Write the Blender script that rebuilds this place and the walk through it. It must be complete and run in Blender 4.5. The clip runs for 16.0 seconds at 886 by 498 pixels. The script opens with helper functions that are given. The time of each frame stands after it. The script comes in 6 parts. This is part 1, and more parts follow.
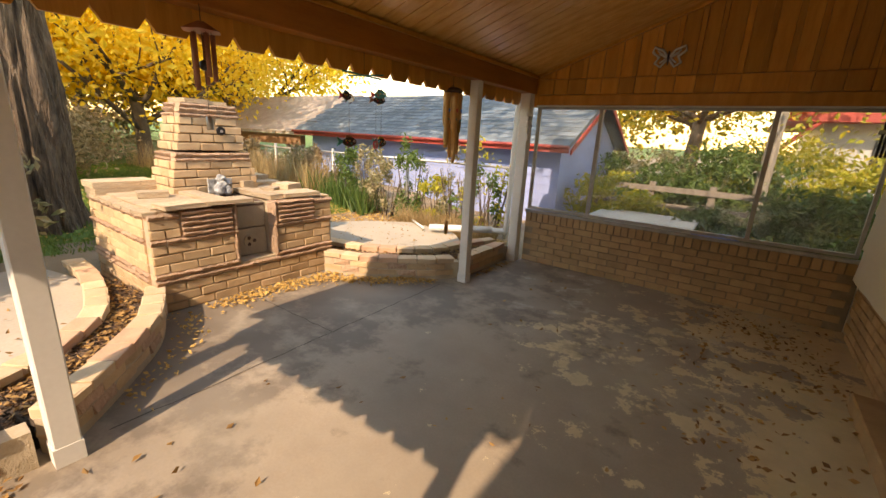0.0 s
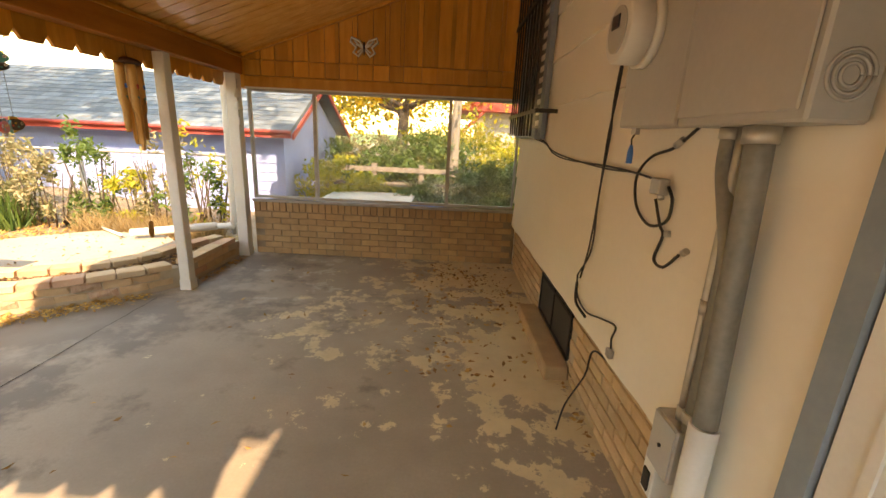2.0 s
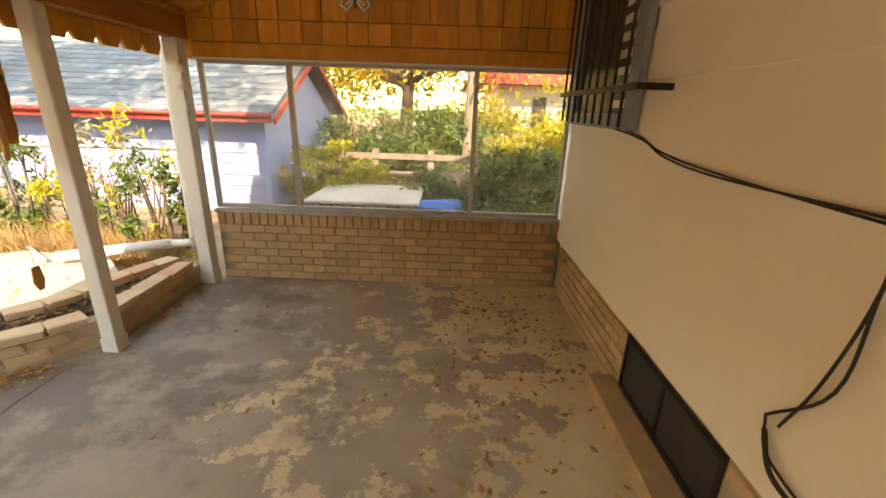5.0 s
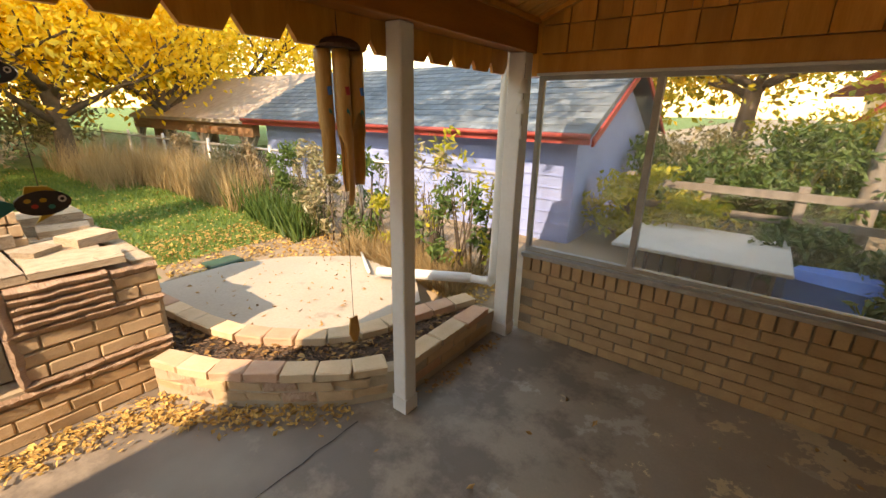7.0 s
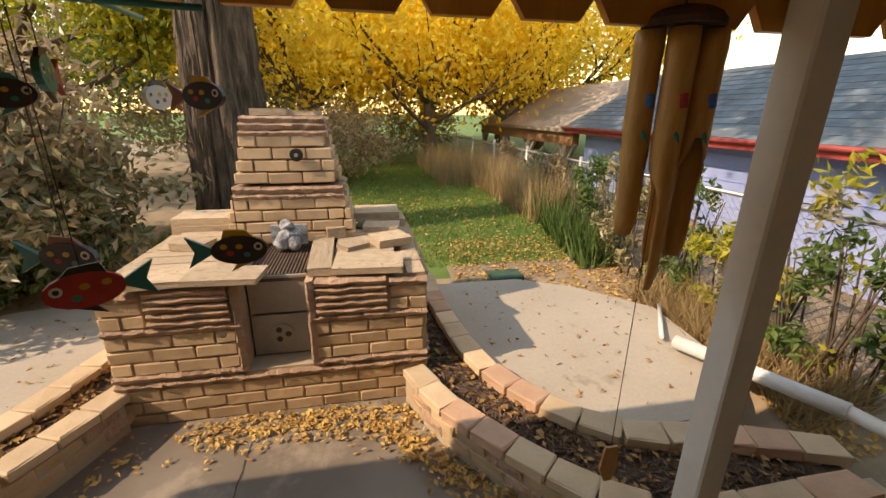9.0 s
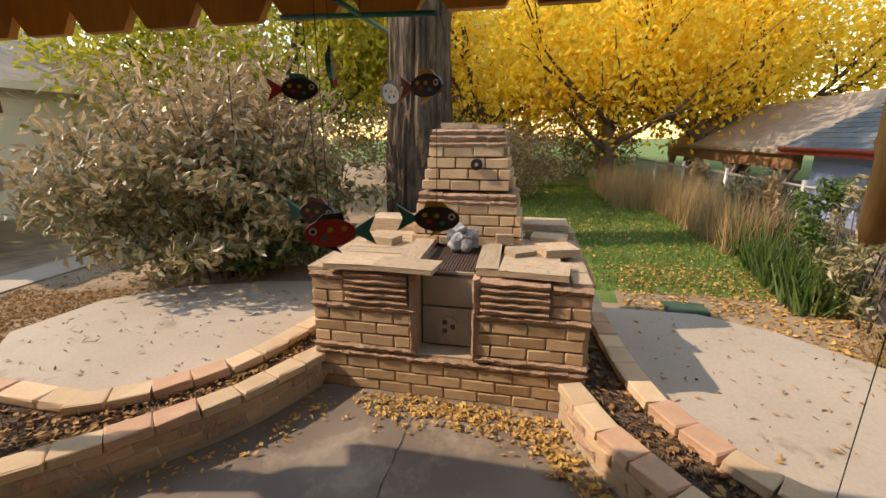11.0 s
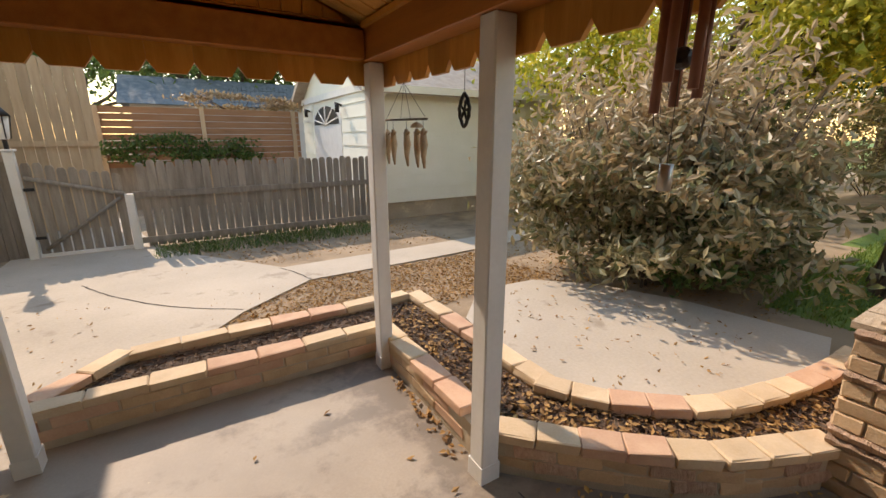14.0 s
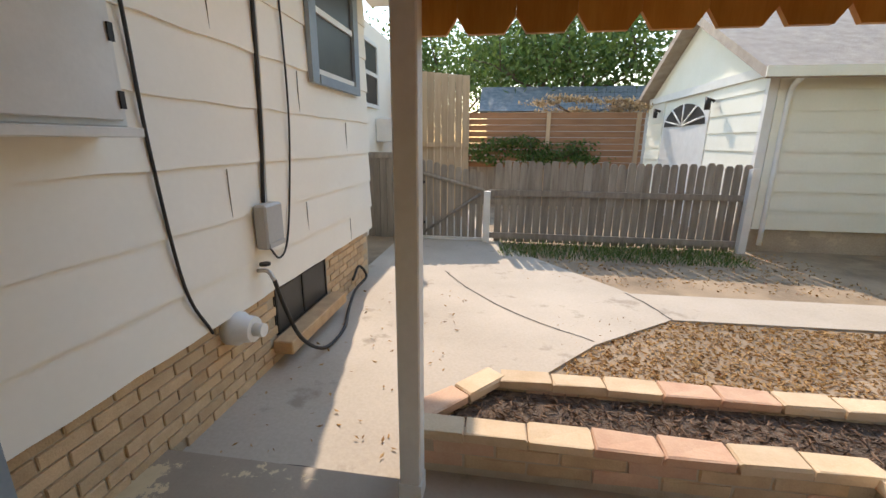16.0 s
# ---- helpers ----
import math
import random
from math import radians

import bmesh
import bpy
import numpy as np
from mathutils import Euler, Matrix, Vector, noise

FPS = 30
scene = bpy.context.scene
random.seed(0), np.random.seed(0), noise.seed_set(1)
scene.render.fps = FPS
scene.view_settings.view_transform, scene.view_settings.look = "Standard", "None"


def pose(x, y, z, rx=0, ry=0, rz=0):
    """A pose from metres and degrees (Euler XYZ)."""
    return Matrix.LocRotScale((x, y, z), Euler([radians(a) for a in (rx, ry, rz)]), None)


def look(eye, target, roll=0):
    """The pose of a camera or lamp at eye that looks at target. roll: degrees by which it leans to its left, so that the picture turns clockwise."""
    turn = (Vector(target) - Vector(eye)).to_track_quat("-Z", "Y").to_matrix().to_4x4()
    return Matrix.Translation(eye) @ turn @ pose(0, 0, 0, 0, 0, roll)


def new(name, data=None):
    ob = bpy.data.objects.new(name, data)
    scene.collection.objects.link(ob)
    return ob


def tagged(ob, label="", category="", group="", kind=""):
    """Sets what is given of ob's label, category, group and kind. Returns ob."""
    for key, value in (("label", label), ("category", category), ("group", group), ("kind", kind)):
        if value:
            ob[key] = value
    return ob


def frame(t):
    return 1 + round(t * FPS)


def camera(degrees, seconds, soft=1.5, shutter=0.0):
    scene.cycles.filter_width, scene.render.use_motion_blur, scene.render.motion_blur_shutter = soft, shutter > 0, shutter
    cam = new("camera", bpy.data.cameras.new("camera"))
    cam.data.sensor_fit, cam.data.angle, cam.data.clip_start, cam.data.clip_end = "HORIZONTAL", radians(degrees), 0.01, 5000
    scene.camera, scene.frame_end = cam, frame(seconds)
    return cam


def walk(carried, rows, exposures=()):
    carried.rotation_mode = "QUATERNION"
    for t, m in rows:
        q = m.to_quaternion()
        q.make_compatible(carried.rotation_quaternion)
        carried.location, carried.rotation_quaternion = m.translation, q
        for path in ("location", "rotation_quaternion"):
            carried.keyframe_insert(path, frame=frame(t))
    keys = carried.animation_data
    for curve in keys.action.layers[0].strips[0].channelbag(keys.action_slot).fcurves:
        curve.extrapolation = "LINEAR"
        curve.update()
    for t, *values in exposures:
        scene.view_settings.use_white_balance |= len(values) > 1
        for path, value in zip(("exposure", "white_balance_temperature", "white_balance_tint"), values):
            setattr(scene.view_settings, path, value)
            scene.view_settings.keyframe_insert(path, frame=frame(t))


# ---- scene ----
cam = camera(94.2, 16.0)
METRES, EYE, TILT, LEAN, TURN = 5.4, 1.52, 0.0, 0.0, 35.9
PATH = [
    (0, (-0.069, 0.051, 1.433), (-1.186, 1.622, 0.901), 3.1),
    (0.5, (-0.067, 0.031, 1.421), (-0.799, 1.819, 0.903), 3.2),
    (1, (-0.032, 0.029, 1.403), (-0.412, 1.925, 0.891), 3.3),
    (1.5, (0.005, 0.035, 1.406), (-0.162, 1.959, 0.889), 3.0),
    (2, (0.032, 0.033, 1.406), (0.033, 1.962, 0.878), 2.8),
    (2.5, (0.033, 0.037, 1.405), (0.131, 1.958, 0.859), 2.7),
    (3, (0.052, 0.188, 1.413), (0.204, 2.097, 0.836), 2.6),
    (3.2, (0.046, 0.282, 1.42), (0.219, 2.185, 0.828), 2.6),
    (5.3, (-0.205, 1.416, 1.537), (-0.323, 3.298, 0.872), 1.8),
    (5.5, (-0.255, 1.55, 1.565), (-0.46, 3.42, 0.884), 1.7),
    (6, (-0.404, 1.805, 1.553), (-0.924, 3.623, 0.901), 1.0),
    (6.5, (-0.617, 1.905, 1.566), (-1.429, 3.617, 0.926), 1.1),
    (7, (-0.892, 2.034, 1.577), (-2.035, 3.547, 0.943), 1.0),
    (7.5, (-1.081, 2.148, 1.587), (-2.495, 3.416, 0.96), 0.8),
    (8, (-1.243, 2.25, 1.554), (-2.895, 3.204, 0.954), 0.7),
    (8.5, (-1.328, 2.367, 1.571), (-3.119, 3.016, 0.961), 0.1),
    (9, (-1.377, 2.463, 1.615), (-3.241, 2.826, 0.989), 0.5),
    (9.2, (-1.378, 2.475, 1.608), (-3.261, 2.721, 0.982), 0.3),
    (11.3, (-1.293, 2.39, 1.51), (-3.166, 1.89, 1.0), -0.2),
    (11.5, (-1.283, 2.33, 1.496), (-3.13, 1.755, 0.99), -0.3),
    (12, (-1.268, 2.177, 1.529), (-3.026, 1.387, 0.992), -0.4),
    (12.5, (-1.217, 2.053, 1.488), (-2.875, 1.065, 0.964), -0.3),
    (13, (-1.191, 1.884, 1.493), (-2.682, 0.663, 0.957), -0.3),
    (13.5, (-1.22, 1.73, 1.496), (-2.512, 0.297, 0.972), -0.2),
    (14, (-1.211, 1.573, 1.518), (-2.223, -0.07, 0.993), 0.1),
    (14.5, (-1.106, 1.394, 1.493), (-1.834, -0.397, 0.978), 0.5),
    (15, (-0.969, 1.126, 1.489), (-1.332, -0.771, 0.97), 0.4),
    (15.5, (-0.868, 0.878, 1.472), (-0.912, -1.054, 0.958), 0.4),
    (16, (-0.733, 0.612, 1.467), (-0.45, -1.302, 0.96), 0.4),
]
walk(cam, [(t, look(eye, target, roll)) for t, eye, target, roll in PATH],
     exposures=[(0.0, 1.75, 8900, 21), (1.5, 2.45, 9900, 21), (3.0, 2.8, 10500, 21), (5.5, 2.8, 10500, 21), (7.0, 1.95, 9000, 20), (9.0, 1.25, 8500, 20), (11.5, 1.15, 8000, 21), (12.5, 1.25, 8100, 22), (14.5, 1.35, 7300, 19), (16.0, 1.45, 7000, 18)])

# ---- world, sun ----
SUN_TRAVEL = Vector((-0.48, 2.17, -1.80)).normalized()
world = bpy.data.worlds.new("sky")
scene.world = world
world.use_nodes = True
wn = world.node_tree
sky = wn.nodes.new("ShaderNodeTexSky")
sky.sky_type, sky.sun_disc = "NISHITA", False
sky.sun_elevation = math.asin(-SUN_TRAVEL.z)
sky.sun_rotation = math.atan2(-SUN_TRAVEL.x, -SUN_TRAVEL.y)
sky.altitude = 1600
sky.air_density, sky.dust_density, sky.ozone_density = 2.2, 0.2, 2.5
wn.links.new(sky.outputs[0], wn.nodes["Background"].inputs[0])
wn.nodes["Background"].inputs[1].default_value = 0.15
sun = new("sun", bpy.data.lights.new("sun", "SUN"))
sun.data.energy, sun.data.angle, sun.data.color = 2.0, radians(0.6), (1.0, 0.92, 0.80)
sun.matrix_world = look((3, -20, 18), Vector((3, -20, 18)) + SUN_TRAVEL)


# ---- materials ----
def mat(name, a, b, scale=6.0, rough=0.8, bump=0.3, fine=60.0, metal=0.0, stretch=(1, 1, 1), rnd=0.0, spot=None, spot_scale=2.0, spot_at=0.6, dist=0.02, sharp=0.08, sheen=0.5):
    m = bpy.data.materials.new(name)
    m.use_nodes = True
    t = m.node_tree
    n, l = t.nodes, t.links
    p = n["Principled BSDF"]
    p.inputs["Roughness"].default_value = rough
    p.inputs["Metallic"].default_value = metal
    p.inputs["Specular IOR Level"].default_value = sheen
    co = n.new("ShaderNodeTexCoord")
    mp = n.new("ShaderNodeMapping")
    mp.inputs["Scale"].default_value = stretch
    l.new(co.outputs["Object"], mp.inputs[0])
    oi = n.new("ShaderNodeObjectInfo")
    off = n.new("ShaderNodeVectorMath")
    off.operation = "MULTIPLY_ADD"
    l.new(oi.outputs["Random"], off.inputs[0])
    off.inputs[1].default_value = (17, 11, 7)
    l.new(mp.outputs[0], off.inputs[2])

    def nz(sc, detail=4.0):
        x = n.new("ShaderNodeTexNoise")
        x.inputs["Scale"].default_value, x.inputs["Detail"].default_value = sc, detail
        l.new(off.outputs[0], x.inputs["Vector"])
        return x
    big, small = nz(scale), nz(fine)
    add = n.new("ShaderNodeMath")
    add.operation = "MULTIPLY_ADD"
    l.new(small.outputs["Fac"], add.inputs[0])
    add.inputs[1].default_value = 0.45
    l.new(big.outputs["Fac"], add.inputs[2])
    ramp = n.new("ShaderNodeMapRange")
    ramp.inputs[1].default_value, ramp.inputs[2].default_value = 0.48, 0.98
    l.new(add.outputs[0], ramp.inputs[0])
    mix = n.new("ShaderNodeMix")
    mix.data_type = "RGBA"
    mix.inputs[6].default_value, mix.inputs[7].default_value = (*a, 1), (*b, 1)
    l.new(ramp.outputs[0], mix.inputs[0])
    col = mix.outputs[2]
    if spot:
        sp = nz(spot_scale, 9.0)
        sp.inputs["Roughness"].default_value = 0.66
        r2 = n.new("ShaderNodeMapRange")
        r2.inputs[1].default_value, r2.inputs[2].default_value = spot_at, spot_at + sharp
        l.new(sp.outputs["Fac"], r2.inputs[0])
        m2 = n.new("ShaderNodeMix")
        m2.data_type = "RGBA"
        l.new(r2.outputs[0], m2.inputs[0])
        l.new(col, m2.inputs[6])
        m2.inputs[7].default_value = (*spot, 1)
        col = m2.outputs[2]
    if rnd:
        h = n.new("ShaderNodeHueSaturation")
        v = n.new("ShaderNodeMapRange")
        v.inputs[3].default_value, v.inputs[4].default_value = 1 - rnd, 1 + rnd
        l.new(oi.outputs["Random"], v.inputs[0])
        l.new(v.outputs[0], h.inputs["Value"])
        l.new(col, h.inputs["Color"])
        col = h.outputs[0]
    l.new(col, p.inputs["Base Color"])
    if bump:
        bp = n.new("ShaderNodeBump")
        bp.inputs["Strength"].default_value, bp.inputs["Distance"].default_value = bump, dist
        l.new(add.outputs[0], bp.inputs["Height"])
        l.new(bp.outputs[0], p.inputs["Normal"])
    return m


def leafy(name, a, b, through_light=0.35, rough=0.55):
    m = bpy.data.materials.new(name)
    m.use_nodes = True
    n, l = m.node_tree.nodes, m.node_tree.links
    p = n["Principled BSDF"]
    p.inputs["Roughness"].default_value = rough
    g = n.new("ShaderNodeNewGeometry")
    mix = n.new("ShaderNodeMix")
    mix.data_type = "RGBA"
    mix.inputs[6].default_value, mix.inputs[7].default_value = (*a, 1), (*b, 1)
    l.new(g.outputs["Random Per Island"], mix.inputs[0])
    l.new(mix.outputs[2], p.inputs["Base Color"])
    tr = n.new("ShaderNodeBsdfTranslucent")
    l.new(mix.outputs[2], tr.inputs["Color"])
    ms = n.new("ShaderNodeMixShader")
    ms.inputs[0].default_value = through_light
    l.new(p.outputs[0], ms.inputs[1])
    l.new(tr.outputs[0], ms.inputs[2])
    l.new(ms.outputs[0], n["Material Output"].inputs["Surface"])
    return m


def glassy(name, haze=0.10):
    m = bpy.data.materials.new(name)
    m.use_nodes = True
    n, l = m.node_tree.nodes, m.node_tree.links
    n.remove(n["Principled BSDF"])
    tr, gl, df = n.new("ShaderNodeBsdfTransparent"), n.new("ShaderNodeBsdfGlossy"), n.new("ShaderNodeBsdfDiffuse")
    gl.inputs["Roughness"].default_value = 0.02
    df.inputs["Color"].default_value = (0.6, 0.6, 0.57, 1)
    nz = n.new("ShaderNodeTexNoise")
    nz.inputs["Scale"].default_value, nz.inputs["Detail"].default_value = 3.0, 6.0
    mr = n.new("ShaderNodeMapRange")
    mr.inputs[1].default_value, mr.inputs[2].default_value, mr.inputs[3].default_value, mr.inputs[4].default_value = 0.35, 0.75, haze * 0.3, haze * 1.8
    l.new(nz.outputs["Fac"], mr.inputs[0])
    m1, m2, fr = n.new("ShaderNodeMixShader"), n.new("ShaderNodeMixShader"), n.new("ShaderNodeFresnel")
    fr.inputs["IOR"].default_value = 1.5
    l.new(mr.outputs[0], m1.inputs[0])
    l.new(tr.outputs[0], m1.inputs[1])
    l.new(df.outputs[0], m1.inputs[2])
    l.new(fr.outputs[0], m2.inputs[0])
    l.new(m1.outputs[0], m2.inputs[1])
    l.new(gl.outputs[0], m2.inputs[2])
    l.new(m2.outputs[0], n["Material Output"].inputs["Surface"])
    return m


M_CONC = mat("concrete", (0.27, 0.21, 0.15), (0.50, 0.41, 0.30), 1.1, 0.85, 0.25, 45, spot=(0.52, 0.425, 0.295), spot_scale=2.2, spot_at=0.55, dist=0.006, sharp=0.02)
M_CONC2 = mat("walk_concrete", (0.39, 0.33, 0.255), (0.52, 0.445, 0.35), 1.0, 0.9, 0.3, 50, spot=(0.32, 0.265, 0.20), spot_scale=2.4, spot_at=0.60, dist=0.006)
M_BRICK = mat("tan_brick", (0.48, 0.32, 0.18), (0.62, 0.43, 0.25), 9, 0.9, 0.7, 110, rnd=0.14, dist=0.008)
M_WALLBRICK = mat("brown_brick", (0.42, 0.26, 0.135), (0.55, 0.36, 0.19), 9, 0.85, 0.5, 110, rnd=0.13, dist=0.006)
M_STONE = mat("red_sandstone", (0.48, 0.29, 0.185), (0.63, 0.43, 0.29), 14, 0.9, 0.9, 70, stretch=(4, 1, 1.6), rnd=0.15, dist=0.02)
M_CAP = mat("buff_cap", (0.56, 0.40, 0.24), (0.68, 0.51, 0.33), 7, 0.9, 0.5, 90, rnd=0.12, dist=0.006)
M_CAPR = mat("rust_cap", (0.52, 0.30, 0.19), (0.62, 0.40, 0.26), 7, 0.9, 0.5, 90, rnd=0.1, dist=0.006)
M_MORTAR = mat("mortar", (0.24, 0.18, 0.12), (0.36, 0.28, 0.19), 12, 0.95, 0.6, 120)
M_MORTAR_L = mat("pale_mortar", (0.42, 0.33, 0.22), (0.50, 0.40, 0.28), 12, 0.95, 0.6, 120)
M_PINE = mat("varnished_pine", (0.52, 0.21, 0.03), (0.68, 0.32, 0.065), 2.6, 0.32, 0.12, 26, stretch=(7, 7, 0.8), rnd=0.22, spot=(0.14, 0.04, 0.008), spot_scale=1.7, spot_at=0.70, dist=0.004)
M_PINEC = mat("ceiling_pine", (0.56, 0.27, 0.07), (0.72, 0.40, 0.13), 2.6, 0.22, 0.1, 26, stretch=(0.8, 7, 7), rnd=0.15, spot=(0.14, 0.04, 0.008), spot_scale=1.7, spot_at=0.71, dist=0.004)
M_BEAM = mat("stained_beam", (0.30, 0.10, 0.018), (0.42, 0.16, 0.032), 2.5, 0.4, 0.15, 28, stretch=(7, 0.8, 7), dist=0.004)
M_WHITE = mat("chipped_white_paint", (0.66, 0.63, 0.57), (0.76, 0.73, 0.67), 4, 0.55, 0.25, 40, spot=(0.42, 0.36, 0.29), spot_scale=14, spot_at=0.71, dist=0.004)
M_CREAM = mat("cream_siding", (0.82, 0.76, 0.65), (0.87, 0.81, 0.70), 1.6, 0.7, 0.12, 30, spot=(0.72, 0.62, 0.47), spot_scale=1.2, spot_at=0.66, dist=0.003, sharp=0.2)
M_GARAGE = mat("ivory_siding", (0.74, 0.72, 0.60), (0.80, 0.78, 0.67), 2, 0.7, 0.1, 30, dist=0.003)
M_GREY = mat("grey_box_paint", (0.40, 0.39, 0.37), (0.46, 0.45, 0.42), 3, 0.45, 0.1, 50, dist=0.002)
M_COND = mat("weathered_conduit", (0.17, 0.165, 0.15), (0.30, 0.29, 0.26), 7, 0.5, 0.2, 60, metal=0.3, dist=0.002)
M_BLUETRIM = mat("slate_blue_trim", (0.20, 0.25, 0.29), (0.27, 0.32, 0.36), 4, 0.6, 0.15, 50, dist=0.003)
M_STEEL = mat("galvanised_steel", (0.42, 0.40, 0.36), (0.60, 0.57, 0.52), 9, 0.4, 0.1, 60, metal=0.7, dist=0.002)
M_ALU = mat("weathered_aluminium", (0.33, 0.31, 0.28), (0.48, 0.45, 0.41), 9, 0.5, 0.15, 70, metal=0.5, dist=0.002)
M_PVC = mat("white_plastic", (0.68, 0.66, 0.61), (0.76, 0.74, 0.69), 6, 0.45, 0.05, 60)
M_BLACK = mat("black_rubber", (0.012, 0.011, 0.010), (0.03, 0.027, 0.024), 12, 0.55, 0.2, 80)
M_IRON = mat("black_iron", (0.015, 0.014, 0.013), (0.04, 0.034, 0.03), 14, 0.55, 0.2, 80, metal=0.4)
M_DARK = mat("dark_interior", (0.018, 0.018, 0.018), (0.035, 0.034, 0.032), 5, 0.4, 0.05, 40)
M_GLASS = glassy("window_glass")
M_RUST = mat("rusty_iron", (0.06, 0.035, 0.025), (0.13, 0.075, 0.05), 14, 0.85, 0.5, 90)
M_DOORM = mat("stained_metal_door", (0.36, 0.30, 0.22), (0.46, 0.39, 0.29), 6, 0.65, 0.25, 70, spot=(0.27, 0.14, 0.06), spot_scale=6, spot_at=0.63)
M_SOIL = mat("dry_soil", (0.07, 0.048, 0.032), (0.16, 0.11, 0.075), 10, 1, 0.9, 80, dist=0.03)
M_LITTER = mat("litter_ground", (0.26, 0.19, 0.12), (0.38, 0.28, 0.18), 3, 1, 0.35, 140, spot=(0.15, 0.11, 0.07), spot_scale=0.9, spot_at=0.5, dist=0.01, sharp=0.2)
M_LAWN = mat("lawn", (0.08, 0.15, 0.03), (0.16, 0.23, 0.05), 2.5, 1, 0.9, 60, spot=(0.20, 0.17, 0.06), spot_scale=2.5, spot_at=0.64, dist=0.03)
M_BARK = mat("furrowed_bark", (0.045, 0.03, 0.02), (0.26, 0.18, 0.115), 6, 1, 1.0, 26, stretch=(3.4, 3.4, 0.5), dist=0.09)
M_TWIG = mat("twig_bark", (0.07, 0.05, 0.035), (0.16, 0.115, 0.08), 8, 1, 0.5, 60)
M_OLDWOOD = mat("weathered_fence_wood", (0.20, 0.165, 0.13), (0.34, 0.29, 0.235), 3, 0.95, 0.5, 40, stretch=(6, 6, 0.7), rnd=0.18, dist=0.006)
M_TANWOOD = mat("tan_fence_wood", (0.42, 0.29, 0.175), (0.52, 0.38, 0.24), 3, 0.9, 0.4, 40, stretch=(6, 6, 0.7), rnd=0.14, dist=0.006)
M_REDWOOD = mat("brown_fence_wood", (0.26, 0.13, 0.065), (0.36, 0.19, 0.10), 3, 0.9, 0.4, 40, stretch=(0.7, 6, 6), rnd=0.16, dist=0.006)
M_BLUE = mat("blue_board_wall", (0.28, 0.35, 0.60), (0.36, 0.43, 0.70), 2, 0.8, 0.2, 40, dist=0.004)
M_RED = mat("red_fascia", (0.36, 0.05, 0.04), (0.46, 0.075, 0.055), 4, 0.6, 0.15, 50)
M_SHING = mat("grey_shingle", (0.10, 0.125, 0.14), (0.20, 0.23, 0.24), 6, 0.9, 0.6, 120, rnd=0.25, spot=(0.30, 0.31, 0.30), spot_scale=3, spot_at=0.62)
M_SHINGT = mat("tan_shingle", (0.30, 0.24, 0.19), (0.42, 0.35, 0.28), 6, 0.9, 0.6, 120, rnd=0.15)
M_BAMB = mat("bamboo", (0.48, 0.24, 0.06), (0.68, 0.39, 0.13), 5, 0.4, 0.15, 40, stretch=(5, 5, 0.7), rnd=0.1, dist=0.004)
M_COPPER = mat("red_wood_top", (0.24, 0.085, 0.05), (0.34, 0.13, 0.075), 6, 0.45, 0.1, 50)
M_SHELL = mat("carved_tan_wood", (0.38, 0.26, 0.15), (0.55, 0.40, 0.24), 14, 0.6, 0.3, 80)
M_PINK = mat("red_paint", (0.42, 0.03, 0.035), (0.55, 0.06, 0.05), 14, 0.4, 0.05, 50)
M_TEAL = mat("teal_paint", (0.02, 0.20, 0.19), (0.04, 0.30, 0.26), 14, 0.4, 0.05, 50)
M_YELL = mat("yellow_paint", (0.55, 0.33, 0.03), (0.65, 0.42, 0.06), 14, 0.4, 0.05, 50)
M_BLK = mat("black_paint", (0.02, 0.017, 0.02), (0.05, 0.035, 0.035), 14, 0.35, 0.05, 50)
M_BLUEP = mat("blue_tarp", (0.03, 0.16, 0.55), (0.06, 0.24, 0.70), 4, 0.5, 0.3, 30)
M_PALE = mat("pale_tabletop", (0.48, 0.46, 0.40), (0.58, 0.56, 0.50), 4, 0.6, 0.1, 40)
M_DKGREEN = mat("dark_green_plastic", (0.03, 0.075, 0.045), (0.05, 0.11, 0.07), 8, 0.6, 0.2, 50)
M_CRACK = mat("dark_joint", (0.05, 0.042, 0.034), (0.10, 0.085, 0.07), 12, 1, 0.3, 80)
M_FIG = mat("grey_cast_stone", (0.10, 0.10, 0.10), (0.60, 0.60, 0.58), 22, 0.8, 0.4, 90)
L_YEL = leafy("yellow_leaves", (0.86, 0.56, 0.03), (0.98, 0.78, 0.12), 0.6)
L_YGR = leafy("yellow_green_leaves", (0.26, 0.30, 0.03), (0.62, 0.52, 0.06), 0.45)
L_GRN = leafy("green_leaves", (0.045, 0.10, 0.02), (0.15, 0.22, 0.05), 0.35)
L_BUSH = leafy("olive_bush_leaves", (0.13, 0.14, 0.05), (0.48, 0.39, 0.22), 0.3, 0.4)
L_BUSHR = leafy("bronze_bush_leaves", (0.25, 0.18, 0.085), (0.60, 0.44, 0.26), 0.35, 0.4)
L_DRY = leafy("dry_leaves", (0.20, 0.10, 0.035), (0.52, 0.30, 0.10), 0.15, 0.8)
L_GOLD = leafy("gold_fallen_leaves", (0.38, 0.21, 0.06), (0.74, 0.48, 0.15), 0.15, 0.8)
L_STRAW = leafy("straw_grass", (0.30, 0.20, 0.09), (0.52, 0.37, 0.18), 0.25, 0.8)
L_GRASS = leafy("grass_blades", (0.09, 0.17, 0.025), (0.24, 0.31, 0.06), 0.3, 0.7)
L_MULCH = leafy("mulch_chips", (0.05, 0.03, 0.02), (0.25, 0.15, 0.09), 0.0, 0.95)

